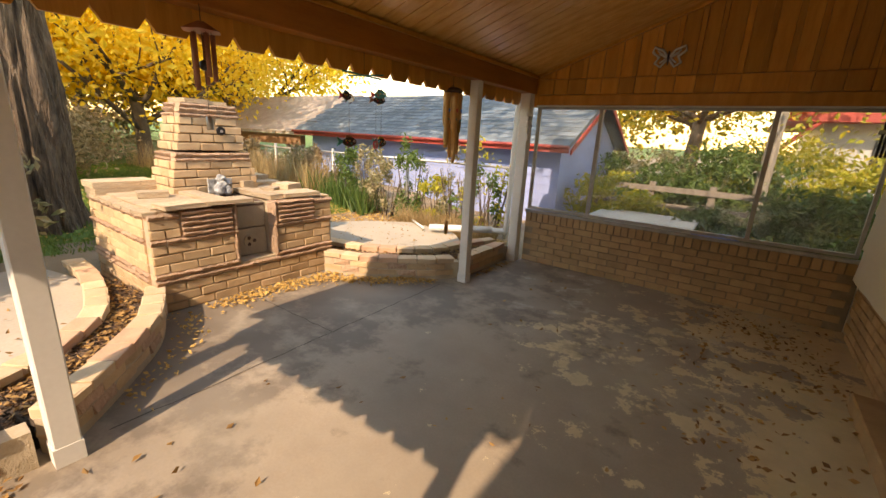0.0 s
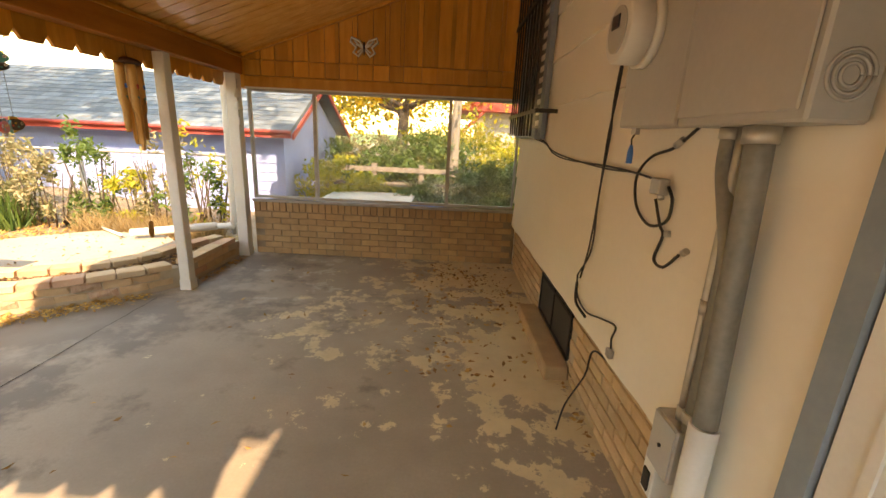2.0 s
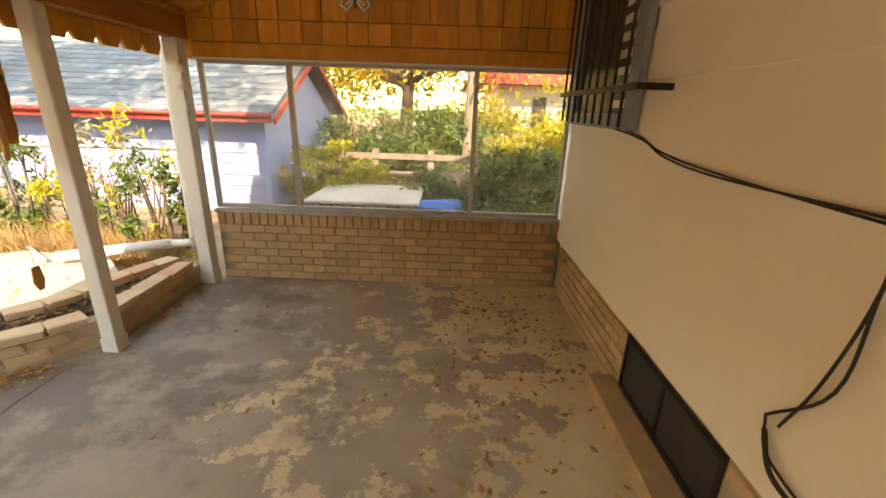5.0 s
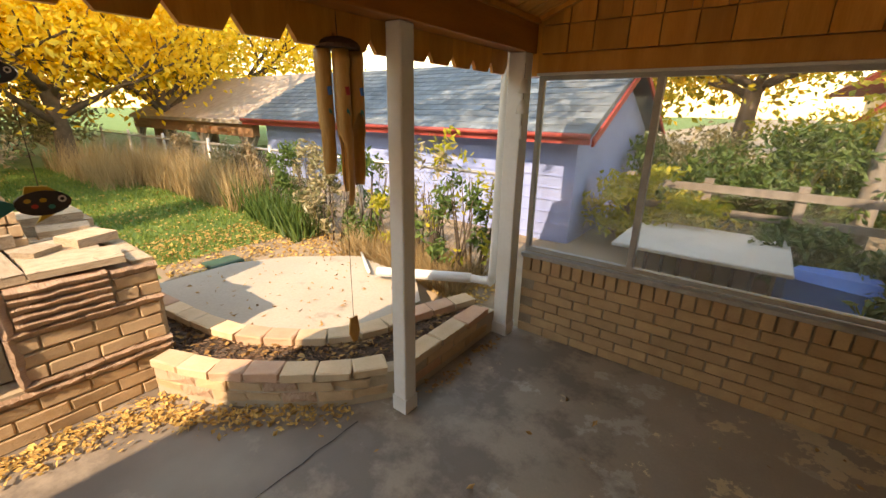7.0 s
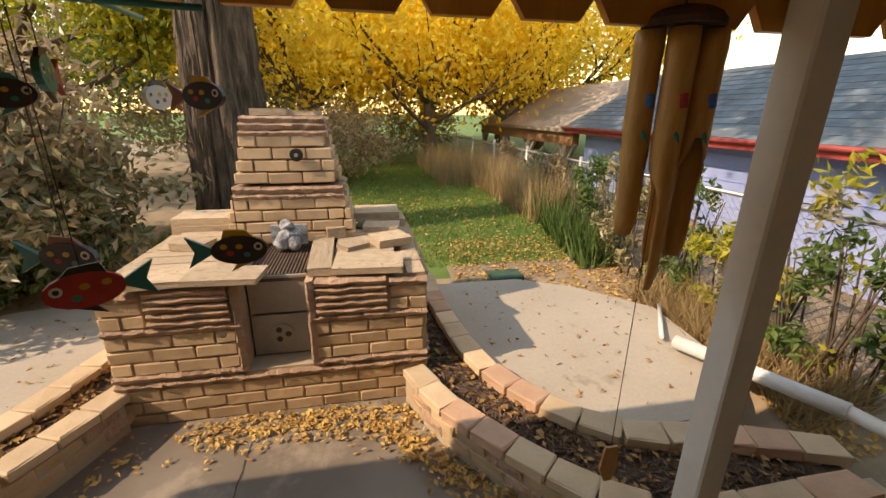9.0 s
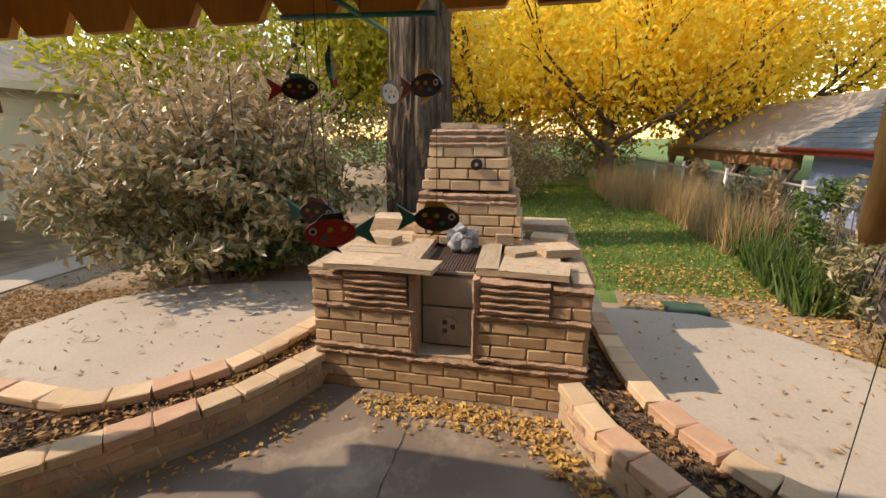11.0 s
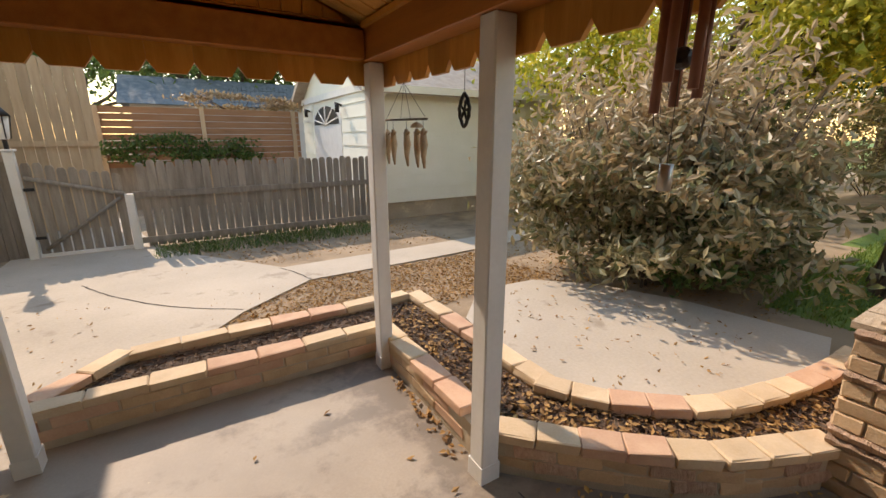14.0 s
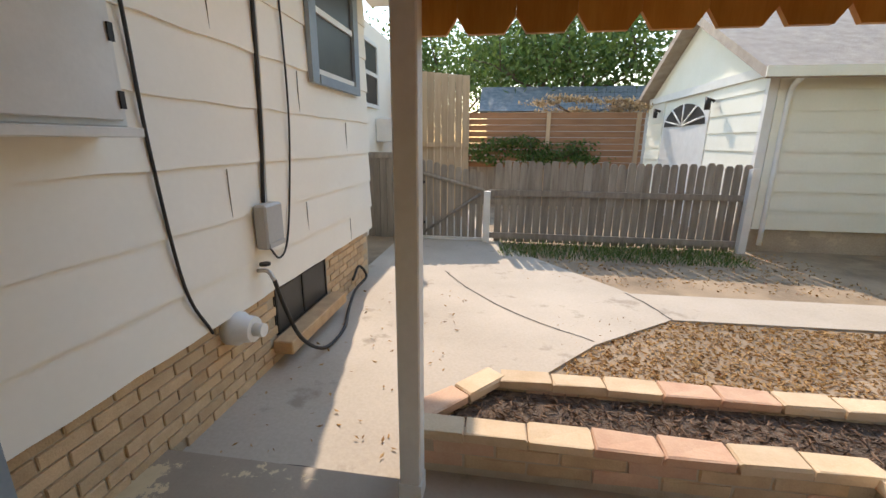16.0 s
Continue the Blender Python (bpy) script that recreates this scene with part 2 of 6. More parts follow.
def patio_paint():
    """Brown-grey floor paint, worn through to tan in ragged flakes, with dark damp stains."""
    m = bpy.data.materials.new("worn_floor_paint")
    m.use_nodes = True
    n, l = m.node_tree.nodes, m.node_tree.links
    p = n["Principled BSDF"]
    p.inputs["Roughness"].default_value = 0.62
    co = n.new("ShaderNodeTexCoord")

    def nz(scale, detail=6.0, rough=0.6, shift=0.0):
        x = n.new("ShaderNodeTexNoise")
        x.inputs["Scale"].default_value, x.inputs["Detail"].default_value, x.inputs["Roughness"].default_value = scale, detail, rough
        mp = n.new("ShaderNodeMapping")
        mp.inputs["Location"].default_value = (shift, shift * 0.7, 0)
        l.new(co.outputs["Object"], mp.inputs[0])
        l.new(mp.outputs[0], x.inputs["Vector"])
        return x.outputs["Fac"]

    def math_(op, a, b):
        x = n.new("ShaderNodeMath")
        x.operation = op
        for k, v in enumerate((a, b)):
            if isinstance(v, (int, float)):
                x.inputs[k].default_value = v
            else:
                l.new(v, x.inputs[k])
        return x.outputs[0]

    def rng(v, lo, hi, a=0.0, b=1.0):
        x = n.new("ShaderNodeMapRange")
        x.inputs[1].default_value, x.inputs[2].default_value, x.inputs[3].default_value, x.inputs[4].default_value = lo, hi, a, b
        l.new(v, x.inputs[0])
        return x.outputs[0]

    def blend(f, a, b):
        x = n.new("ShaderNodeMix")
        x.data_type = "RGBA"
        l.new(f, x.inputs[0])
        for k, v in ((6, a), (7, b)):
            if isinstance(v, tuple):
                x.inputs[k].default_value = (*v, 1)
            else:
                l.new(v, x.inputs[k])
        return x.outputs[2]
    sep = n.new("ShaderNodeSeparateXYZ")
    l.new(co.outputs["Object"], sep.inputs[0])
    base = blend(rng(nz(1.3), 0.35, 0.65), (0.29, 0.23, 0.17), (0.40, 0.32, 0.235))
    base = blend(rng(nz(70, 3), 0.3, 0.75, 0.0, 0.35), base, (0.24, 0.19, 0.14))
    worn = math_("ADD", rng(sep.outputs[0], -1.5, 0.6, -0.07, 0.09), rng(sep.outputs[1], 1.0, 2.6, -0.05, 0.02))
    flake = math_("ADD", math_("ADD", math_("MULTIPLY", nz(4.2, 10, 0.72, 3.1), 0.66), math_("MULTIPLY", nz(0.8, 3, 0.5, 8.0), 0.34)), worn)
    edge = rng(flake, 0.548, 0.560)
    col = blend(edge, base, blend(rng(nz(5, 5, 0.6, 1.0), 0.3, 0.7), (0.54, 0.42, 0.25), (0.68, 0.54, 0.33)))
    pale = math_("MULTIPLY", rng(nz(2.6, 9, 0.7, 21.0), 0.57, 0.60), rng(sep.outputs[1], 2.6, 3.6))
    col = blend(math_("MULTIPLY", pale, 0.55), col, (0.50, 0.45, 0.37))
    damp = math_("ADD", math_("ADD", math_("MULTIPLY", nz(2.3, 8, 0.66, 14.0), 0.7), math_("MULTIPLY", nz(0.7, 2, 0.5, 5.0), 0.3)), rng(sep.outputs[0], -2.4, 0.2, 0.06, -0.12))
    col = blend(rng(damp, 0.49, 0.57, 0.0, 0.72), col, (0.13, 0.10, 0.075))
    col = blend(rng(nz(1.0, 4, 0.5, 31.0), 0.5, 0.8, 0.0, 0.5), col, (0.46, 0.40, 0.31))
    l.new(col, p.inputs["Base Color"])
    bp = n.new("ShaderNodeBump")
    bp.inputs["Strength"].default_value, bp.inputs["Distance"].default_value = 0.35, 0.004
    l.new(math_("SUBTRACT", math_("MULTIPLY", nz(45, 5), 0.6), math_("MULTIPLY", edge, 0.4)), bp.inputs["Height"])
    l.new(bp.outputs[0], p.inputs["Normal"])
    return m


M_FLOOR = patio_paint()
M_SLAB = mat("weathered_flagstone", (0.42, 0.30, 0.19), (0.66, 0.51, 0.34), 5, 0.95, 0.9, 60, rnd=0.16, spot=(0.30, 0.21, 0.14), spot_scale=5, spot_at=0.58, dist=0.012)


# ---- building helpers ----
def link_mesh(name, bm, material):
    me = bpy.data.meshes.new(name)
    bm.to_mesh(me)
    bm.free()
    for mm in (material if isinstance(material, (list, tuple)) else [material]):
        me.materials.append(mm)
    return me


def under(ob, parent):
    if parent is not None:
        ob.parent = parent
        ob.matrix_parent_inverse = Matrix.Translation(-world_of(parent))
    return ob


WORLD_AT = {}


def world_of(ob):
    return WORLD_AT.get(ob.name, Vector((0, 0, 0)))


def part(name, bm, material, parent=None, label=""):
    """A mesh of its own, in world coordinates, under a thing or a part."""
    ob = new(name, link_mesh(name, bm, material))
    under(ob, parent)
    if label:
        tagged(ob, label)
    return ob


def thing(name, at, label, category, group="", kind=""):
    ob = new(name)
    ob.location = at
    ob.empty_display_size = 0.05
    WORLD_AT[ob.name] = Vector(at)
    return tagged(ob, label, category, group, kind)


def piece(name, me, m, parent):
    ob = new(name, me)
    under(ob, parent)
    ob.matrix_basis = m
    return ob


def bx(bm, x0, x1, y0, y1, z0, z1, m=None, jit=0.0):
    vs = [bm.verts.new((x + random.uniform(-jit, jit), y + random.uniform(-jit, jit), z + random.uniform(-jit, jit))) for x in (x0, x1) for y in (y0, y1) for z in (z0, z1)]
    for q in ((0, 1, 3, 2), (4, 6, 7, 5), (0, 4, 5, 1), (2, 3, 7, 6), (0, 2, 6, 4), (1, 5, 7, 3)):
        bm.faces.new([vs[i] for i in q])
    if m is not None:
        for v in vs:
            v.co = m @ v.co
    return vs


def box(x0, x1, y0, y1, z0, z1, bevel=0.0, jit=0.0):
    bm = bmesh.new()
    bx(bm, x0, x1, y0, y1, z0, z1, None, jit)
    if bevel:
        bmesh.ops.bevel(bm, geom=bm.edges[:], offset=bevel, segments=1, affect="EDGES")
    return bm


def prism(pts, z0, z1):
    """An upright block over a closed outline."""
    bm = bmesh.new()
    lo, hi = [bm.verts.new((x, y, z0)) for x, y in pts], [bm.verts.new((x, y, z1)) for x, y in pts]
    n = len(pts)
    for i in range(n):
        bm.faces.new((lo[i], lo[(i + 1) % n], hi[(i + 1) % n], hi[i]))
    bm.faces.new(hi)
    bm.faces.new(lo[::-1])
    bmesh.ops.recalc_face_normals(bm, faces=bm.faces[:])
    return bm


def plate(pts, axis, a, b):
    """A plate over an outline in the plane across axis x or y; pts are (along, z)."""
    bm = bmesh.new()
    def v(p, d):
        return bm.verts.new((d, p[0], p[1]) if axis == "x" else (p[0], d, p[1]))
    lo, hi = [v(p, a) for p in pts], [v(p, b) for p in pts]
    n = len(pts)
    for i in range(n):
        bm.faces.new((lo[i], lo[(i + 1) % n], hi[(i + 1) % n], hi[i]))
    bm.faces.new(hi)
    bm.faces.new(lo[::-1])
    bmesh.ops.recalc_face_normals(bm, faces=bm.faces[:])
    return bm


def tube(points, radius, sides=8, bm=None, taper=None):
    bm = bm or bmesh.new()
    pts = [Vector(p) for p in points]
    rings = []
    for i, p in enumerate(pts):
        d = (pts[min(i + 1, len(pts) - 1)] - pts[max(i - 1, 0)]).normalized()
        u = d.orthogonal().normalized() if i == 0 else (rings[-1][1] - d * rings[-1][1].dot(d)).normalized()
        w = d.cross(u)
        r = taper[i] if taper else radius
        rings.append(([bm.verts.new(p + r * (u * math.cos(k * math.tau / sides) + w * math.sin(k * math.tau / sides))) for k in range(sides)], u))
    for (a, _), (b, _) in zip(rings, rings[1:]):
        for k in range(sides):
            f = bm.faces.new((a[k], a[(k + 1) % sides], b[(k + 1) % sides], b[k]))
            f.smooth = True
    bm.faces.new(rings[0][0][::-1])
    bm.faces.new(rings[-1][0])
    return bm


def curve_pts(points, steps=6):
    """A smooth line through points."""
    p = [Vector(q) for q in points]
    p = [2 * p[0] - p[1]] + p + [2 * p[-1] - p[-2]]
    out = []
    for i in range(1, len(p) - 2):
        for k in range(steps):
            s = k / steps
            out.append(0.5 * (2 * p[i] + (p[i + 1] - p[i - 1]) * s + (2 * p[i - 1] - 5 * p[i] + 4 * p[i + 1] - p[i + 2]) * s * s + (3 * p[i] - p[i - 1] - 3 * p[i + 1] + p[i + 2]) * s ** 3))
    return out + [p[-2]]


RNG = np.random.default_rng(7)


def leaves_mesh(name, centres, size, material, aspect=0.5, flat=0.0, spread=0.35):
    """Many small folded leaves, one island each."""
    c = np.asarray(centres, dtype=float)
    n = len(c)
    a = RNG.normal(size=(n, 3))
    a[:, 2] *= 1 - flat
    a /= np.linalg.norm(a, axis=1)[:, None]
    b = RNG.normal(size=(n, 3))
    b[:, 2] *= 1 - flat
    b -= a * (a * b).sum(1)[:, None]
    b /= np.linalg.norm(b, axis=1)[:, None]
    up = np.cross(a, b)
    s = (size * RNG.uniform(1 - spread, 1 + spread, n))[:, None]
    v = np.stack([c - a * s, c + b * s * aspect + up * s * 0.18, c + a * s, c - b * s * aspect + up * s * 0.18], axis=1).reshape(-1, 3)
    i = np.arange(n)[:, None] * 4
    f = np.concatenate([i + [0, 1, 2], i + [0, 2, 3]], axis=1).reshape(-1, 3)
    me = bpy.data.meshes.new(name)
    me.from_pydata(v.tolist(), [], f.tolist())
    me.materials.append(material)
    return me


def ball(n, centre, radii, lump=0.35, hollow=0.5):
    """Points in an uneven crown."""
    d = RNG.normal(size=(n, 3))
    d /= np.linalg.norm(d, axis=1)[:, None]
    k = RNG.normal(size=(9, 3))
    k /= np.linalg.norm(k, axis=1)[:, None]
    amp = RNG.uniform(-lump, lump, 9)
    bump = 1 + (np.clip(d @ k.T, 0, 1) ** 4 * amp).sum(1)
    r = RNG.uniform(hollow, 1, n) ** 0.6 * bump
    return np.asarray(centre) + d * r[:, None] * np.asarray(radii)


def clumps(n, centre, radii, count, clump=0.28, lump=0.3, hollow=0.35):
    """Points gathered in clumps, with gaps between."""
    c = ball(count, centre, radii, lump, hollow)
    w = c[RNG.integers(0, count, n)]
    return w + RNG.normal(size=(n, 3)) * np.asarray(radii) * clump * 0.5


def setting(name, bm, material, label, category):
    return tagged(part(name, bm, material), label, category, kind="structure")


# ---- ground ----
def smooth(a, b, x):
    s = min(max((x - a) / (b - a), 0), 1)
    return s * s * (3 - 2 * s)


def ground_z(x, y):
    west = 0.04 + 0.24 * smooth(-4.3, -6.5, x)
    z = -0.105 + (west + 0.105) * smooth(-2.6, -3.4, x) * smooth(-3.0, -0.8, y)
    z += (0.03 - z) * smooth(4.6, 5.4, y) * (1 - smooth(-2.6, -4.5, x))
    if -3.5 < x < 0.9 and -0.9 < y < 4.7 or (x > -4.9 and 0.9 < y < 3 and x < 0):
        z = -0.2
    return z


def ground_mesh():
    xs = [-400, -150, -60] + [-30 + i * 2 for i in range(8)] + [-14 + 0.25 * i for i in range(73)] + [5, 8, 12, 20, 40, 120, 400]
    ys = [-400, -120, -50, -25, -16] + [-12 + 0.25 * i for i in range(89)] + [12, 15, 20, 30, 60, 150, 400]
    bm = bmesh.new()
    rows = [[bm.verts.new((x, y, ground_z(x, y) + (0.012 * noise.noise((x * 3, y * 3, 0)) if abs(x) < 14 else 0))) for x in xs] for y in ys]
    for j in range(len(ys) - 1):
        for i in range(len(xs) - 1):
            f = bm.faces.new((rows[j][i], rows[j][i + 1], rows[j + 1][i + 1], rows[j + 1][i]))
            cx, cy = (xs[i] + xs[i + 1]) / 2, (ys[j] + ys[j + 1]) / 2
            wob = 0.35 * noise.noise((cx * 1.1, cy * 1.1, 3))
            f.material_index = 1 if (cx + wob < -5.3 and 0.2 + wob < cy < 4.7 - 0.06 * (cx + 5) + wob or cx < -8 and cy > 0 or cx < -30) else 0
            f.smooth = True
    return bm


tagged(part("ground", ground_mesh(), [M_LITTER, M_LAWN]), "bare yard soil and autumn lawn strewn with fallen leaves", "ground", kind="structure")

setting("floor", prism([(-0.42, -0.87), (0.86, -0.87), (0.86, 4.655), (-2.36, 4.655), (-2.36, 3.45), (-2.6, 3.2), (-3.5, 2.7), (-3.5, 1.1), (-2.9, 0.8), (-2.36, 0.4), (-2.36, -0.95), (-0.42, -0.95)], -0.15, 0.0), M_FLOOR, "worn brown-painted concrete patio slab with flaking patches", "floor")
setting("pavement", prism([(-0.42, -0.875), (0.95, -0.875), (0.95, -9.0), (0.1, -9.0), (-0.8, -5.5), (-2.1, -3.75), (-4.4, -3.8), (-7.5, -4.0), (-7.5, -3.4), (-4.0, -3.15), (-2.28, -3.1), (-1.5, -2.5), (-0.9, -1.8), (-0.55, -1.3)], -0.2, -0.085), M_CONC2, "cracked pale concrete walkway beside the house", "pavement")
setting("pavement", prism([(-2.95, -0.9), (-2.8, 0.0), (-3.0, 0.4), (-3.3, 0.68), (-3.75, 0.83), (-4.4, 0.9), (-5.0, 0.75), (-4.8, -0.2), (-4.5, -0.85), (-4.05, -1.3), (-3.4, -1.35)], -0.1, 0.13), M_CONC2, "rounded concrete terrace slab behind the low planter", "pavement")
setting("pavement", prism([(-4.75, 3.05), (-3.6, 3.1), (-3.1, 3.36), (-2.82, 3.62), (-2.82, 4.3), (-3.15, 4.62), (-4.0, 4.7), (-4.5, 4.25), (-4.75, 3.8)], -0.1, 0.15), M_CONC2, "rounded concrete terrace slab beside the fireplace", "pavement")


def crack(pts, z, width=0.006):
    bm = bmesh.new()
    p = [Vector((x + 0.012 * noise.noise((x * 9, y * 9, 1)), y + 0.012 * noise.noise((x * 9, y * 9, 5)), z)) for x, y, _ in curve_pts([(x, y, 0) for x, y in pts], 8)]
    for a, b in zip(p, p[1:]):
        d = (b - a).normalized().cross(Vector((0, 0, 1))) * width * (0.6 + 0.8 * random.random())
        bm.faces.new([bm.verts.new(q) for q in (a - d, b - d, b + d, a + d)])
    return bm


for line, z in (([(-2.27, 0.5), (-2.27, 1.2), (-2.29, 1.83), (-2.31, 2.5), (-2.32, 3.2)], 0.003), ([(-3.4, 1.83), (-2.9, 1.83), (-2.3, 1.83)], 0.003),
                ([(-0.05, -4.2), (-0.4, -3.6), (-0.9, -3.0), (-1.5, -2.55)], -0.082), ([(-2.05, -3.75), (-2.2, -3.4), (-2.28, -3.1)], -0.082), ([(-0.4, -0.9), (0.3, -0.95), (0.9, -0.9)], -0.082)):
    setting("crack", crack(line, z, 0.007 if z < 0 else 0.003), M_CRACK, "dark open joint in the concrete", "crack")

# ---- house ----
HX, FX, SB = 0.80, 0.845, 0.48
house = setting("wall_east", box(0.86, 1.05, -3.95, 4.9, -0.2, 3.4), M_CREAM, "cream house wall above a brick foundation", "wall")
setting("wall_back", box(1.06, 7.0, -4.02, 4.88, -0.2, 3.4), M_CREAM, "plain body of the cream house", "wall")
setting("roof_house", plate([(0.12, 3.0), (4.0, 4.7), (7.6, 3.0), (7.6, 3.15), (4.0, 4.88), (0.12, 3.12)], "y", -4.5, -0.95), M_SHINGT, "tan shingle roof of the house", "roof")
setting("trim", box(0.12, 0.86, -4.45, -0.95, 2.94, 2.985), M_CREAM, "painted soffit under the house eave", "trim")
siding = []
for i, (z0, z1) in enumerate(((SB, 0.74), (0.74, 1.03), (1.03, 1.34), (1.34, 1.66), (1.66, 1.98), (1.98, 2.30), (2.30, 2.62), (2.62, 2.94))):
    bm = bmesh.new()
    n = 56
    ys = [-3.97 + 8.55 * k / n for k in range(n + 1)]
    wave = [0.010 * abs(math.sin(k * 0.9 + i)) + 0.006 * noise.noise((k * 0.35, i, 0)) for k in range(n + 1)]
    fr = [[bm.verts.new((HX - 0.011 - 0.003 * (i % 2), y, z0 - w)), bm.verts.new((HX + 0.004, y, z1 + 0.004))] for y, w in zip(ys, wave)]
    for a, b in zip(fr, fr[1:]):
        bm.faces.new((a[0], a[1], b[1], b[0]))
    geo = bmesh.ops.extrude_face_region(bm, geom=bm.faces[:])
    for v in [g for g in geo["geom"] if isinstance(g, bmesh.types.BMVert)]:
        v.co.x = 0.858
    bmesh.ops.recalc_face_normals(bm, faces=bm.faces[:])
    ob = part("siding_course", bm, M_CREAM, house)
    for k in range(3):
        yj = -3.3 + k * 3.1 + 0.9 * (i % 3)
        if yj < -0.3:
            part("siding_joint", box(HX - 0.0118, HX - 0.004, yj, yj + 0.002, z0 + 0.01, z1 - 0.03), M_OLDWOOD, ob)


def cell_brick(length, height, depth, bevel=0.006, rough=0.004):
    bm = box(-length / 2, length / 2, -depth / 2, depth / 2, -height / 2, height / 2, bevel)
    for v in bm.verts:
        v.co += Vector((random.uniform(-rough, rough), random.uniform(-rough, rough), random.uniform(-rough, rough)))
    return bm


def brick_meshes(length, height, depth, material, n=4, rough=0.004, bevel=0.006):
    return [link_mesh("brick", cell_brick(length, height, depth, bevel, rough), material) for _ in range(n)]


def basement_window(y0, y1, z0, z1, name):
    w = thing(name, (FX, (y0 + y1) / 2, z0), "small dark basement window in the brick foundation", "window", kind="structure")
    part("pane", box(FX - 0.004, FX + 0.006, y0, y1, z0, z1), M_DARK, w)
    bm = bmesh.new()
    for a in (y0, (y0 + y1) / 2, y1 - 0.03):
        bx(bm, FX - 0.012, FX - 0.005, a, a + 0.02, z0, z1)
    for a in (z0, z1 - 0.03):
        bx(bm, FX - 0.011, FX - 0.005, y0 + 0.02, y1 - 0.02, a, a + 0.02)
    part("window_frame", bm, M_IRON, w)
    part("window_sill", box(FX - 0.16, FX - 0.013, y0 - 0.08, y1 + 0.08, -0.1 if z0 < 0.1 else 0.0, z0 + 0.0, 0.008), M_WALLBRICK, w, "sloping brick sill")
    return w


basement_window(2.34, 3.17, 0.09, 0.40, "window_1")
basement_window(-2.75, -1.9, 0.10, 0.46, "window_2")

# barred window on the house wall
w = thing("window_3", (HX, 3.9, 1.45), "dark screened house window behind black iron bars", "window", kind="structure")
part("pane", box(HX - 0.018, HX - 0.012, 3.50, 4.45, 1.50, 2.55), M_DARK, w)
bm = bmesh.new()
bx(bm, HX - 0.05, HX - 0.013, 3.38, 3.50, 1.42, 2.65)
bx(bm, HX - 0.05, HX - 0.013, 4.45, 4.55, 1.42, 2.65)
bx(bm, HX - 0.05, HX - 0.013, 3.50, 4.45, 2.55, 2.65)
bx(bm, HX - 0.07, HX - 0.013, 3.50, 4.45, 1.42, 1.50)
part("window_frame", bm, M_BLUETRIM, w, "blue-grey painted frame")
for k in range(12):
    part("slat", box(HX - 0.028, HX - 0.019, 3.51, 3.75, 1.53 + 0.085 * k, 1.57 + 0.085 * k), M_PVC, w)
for k in range(9):
    y = 3.28 + k * 0.13
    part("bar", tube([(HX - 0.15, y, 1.44), (HX - 0.15, y, 2.7)], 0.008, 6), M_IRON, w)
for z in (1.60, 2.4):
    bm = box(HX - 0.160, HX - 0.140, 3.12, 4.42, z, z + 0.03)
    bx(bm, HX - 0.139, HX, 3.12, 3.15, z + 0.001, z + 0.029)
    part("rail", bm, M_IRON, w)

# blue-trimmed sash window further along
w = thing("window_4", (HX, -3.1, 1.9), "double-hung house window with slate blue casing", "window", kind="structure")
part("pane", box(HX - 0.02, HX - 0.014, -3.52, -2.70, 2.0, 2.85), M_DARK, w)
bm = bmesh.new()
for a in ((-3.64, -3.52), (-2.70, -2.58)):
    bx(bm, HX - 0.05, HX - 0.012, a[0], a[1], 1.90, 2.93)
bx(bm, HX - 0.06, HX - 0.012, -3.52, -2.70, 1.90, 1.97)
part("window_frame", bm, M_BLUETRIM, w)
bm = bmesh.new()
for a in (1.97, 2.42):
    bx(bm, HX - 0.04, HX - 0.021, -3.50, -2.72, a, a + 0.045)
part("sash", bm, M_PVC, w, "white sash rails")

# house door beside the meter
d = thing("door_1", (HX, 0.3, 0.1), "white panelled house door in a slate blue frame", "door", kind="structure")
bm = bmesh.new()
bx(bm, HX - 0.035, HX - 0.012, 0.695, 0.752, 0.05, 2.2)
bx(bm, HX - 0.05, HX - 0.012, -0.24, -0.16, 0.05, 2.2)
bx(bm, HX - 0.05, HX - 0.012, -0.16, 0.69, 2.12, 2.2)
part("door_frame", bm, M_BLUETRIM, d)
part("door_leaf", box(HX - 0.025, HX - 0.014, -0.155, 0.690, 0.1, 2.115, 0.004), M_PVC, d)
part("door_edge", box(HX - 0.034, HX - 0.026, 0.60, 0.62, 0.1, 2.1), M_PVC, d)
part("handle", tube([(HX - 0.036, -0.05, 1.05), (HX - 0.09, -0.05, 1.05), (HX - 0.09, -0.05, 1.17), (HX - 0.036, -0.05, 1.17)], 0.009), M_STEEL, d)
part("door_step", box(0.62, HX - 0.015, -0.2, 0.69, 0.0, 0.09, 0.01), M_CONC2, d)

# ---- electric meter, conduits and wires ----
e = thing("meter_box", (HX, 1.228, 1.462), "grey steel electric meter and breaker box on the house wall", "meter box")
part("meter_housing", box(0.672, HX - 0.013, 1.263, 1.658, 1.467, 2.282, 0.006), M_GREY, e)
part("breaker_housing", box(0.668, HX - 0.013, 0.813, 1.243, 1.462, 2.232, 0.006), M_GREY, e)
part("cover_lip", box(0.660, 0.667, 0.828, 1.233, 1.482, 2.222, 0.003), M_GREY, e)
part("cover_seam", box(0.680, 0.700, 1.244, 1.262, 1.472, 2.232), M_IRON, e)
for r in (0.042, 0.031, 0.019):
    bm = bmesh.new()
    tube([(0.725 + r * math.cos(a), 0.81, 1.542 + r * math.sin(a)) for a in [math.tau * q / 20 for q in range(21)]], 0.0035, 5, bm)
    part("knockout", bm, M_GREY, e)
part("meter_collar", tube([(0.672, 1.528, 1.767), (0.645, 1.528, 1.767)], 0.113, 28), M_PVC, e)
bm = bmesh.new()
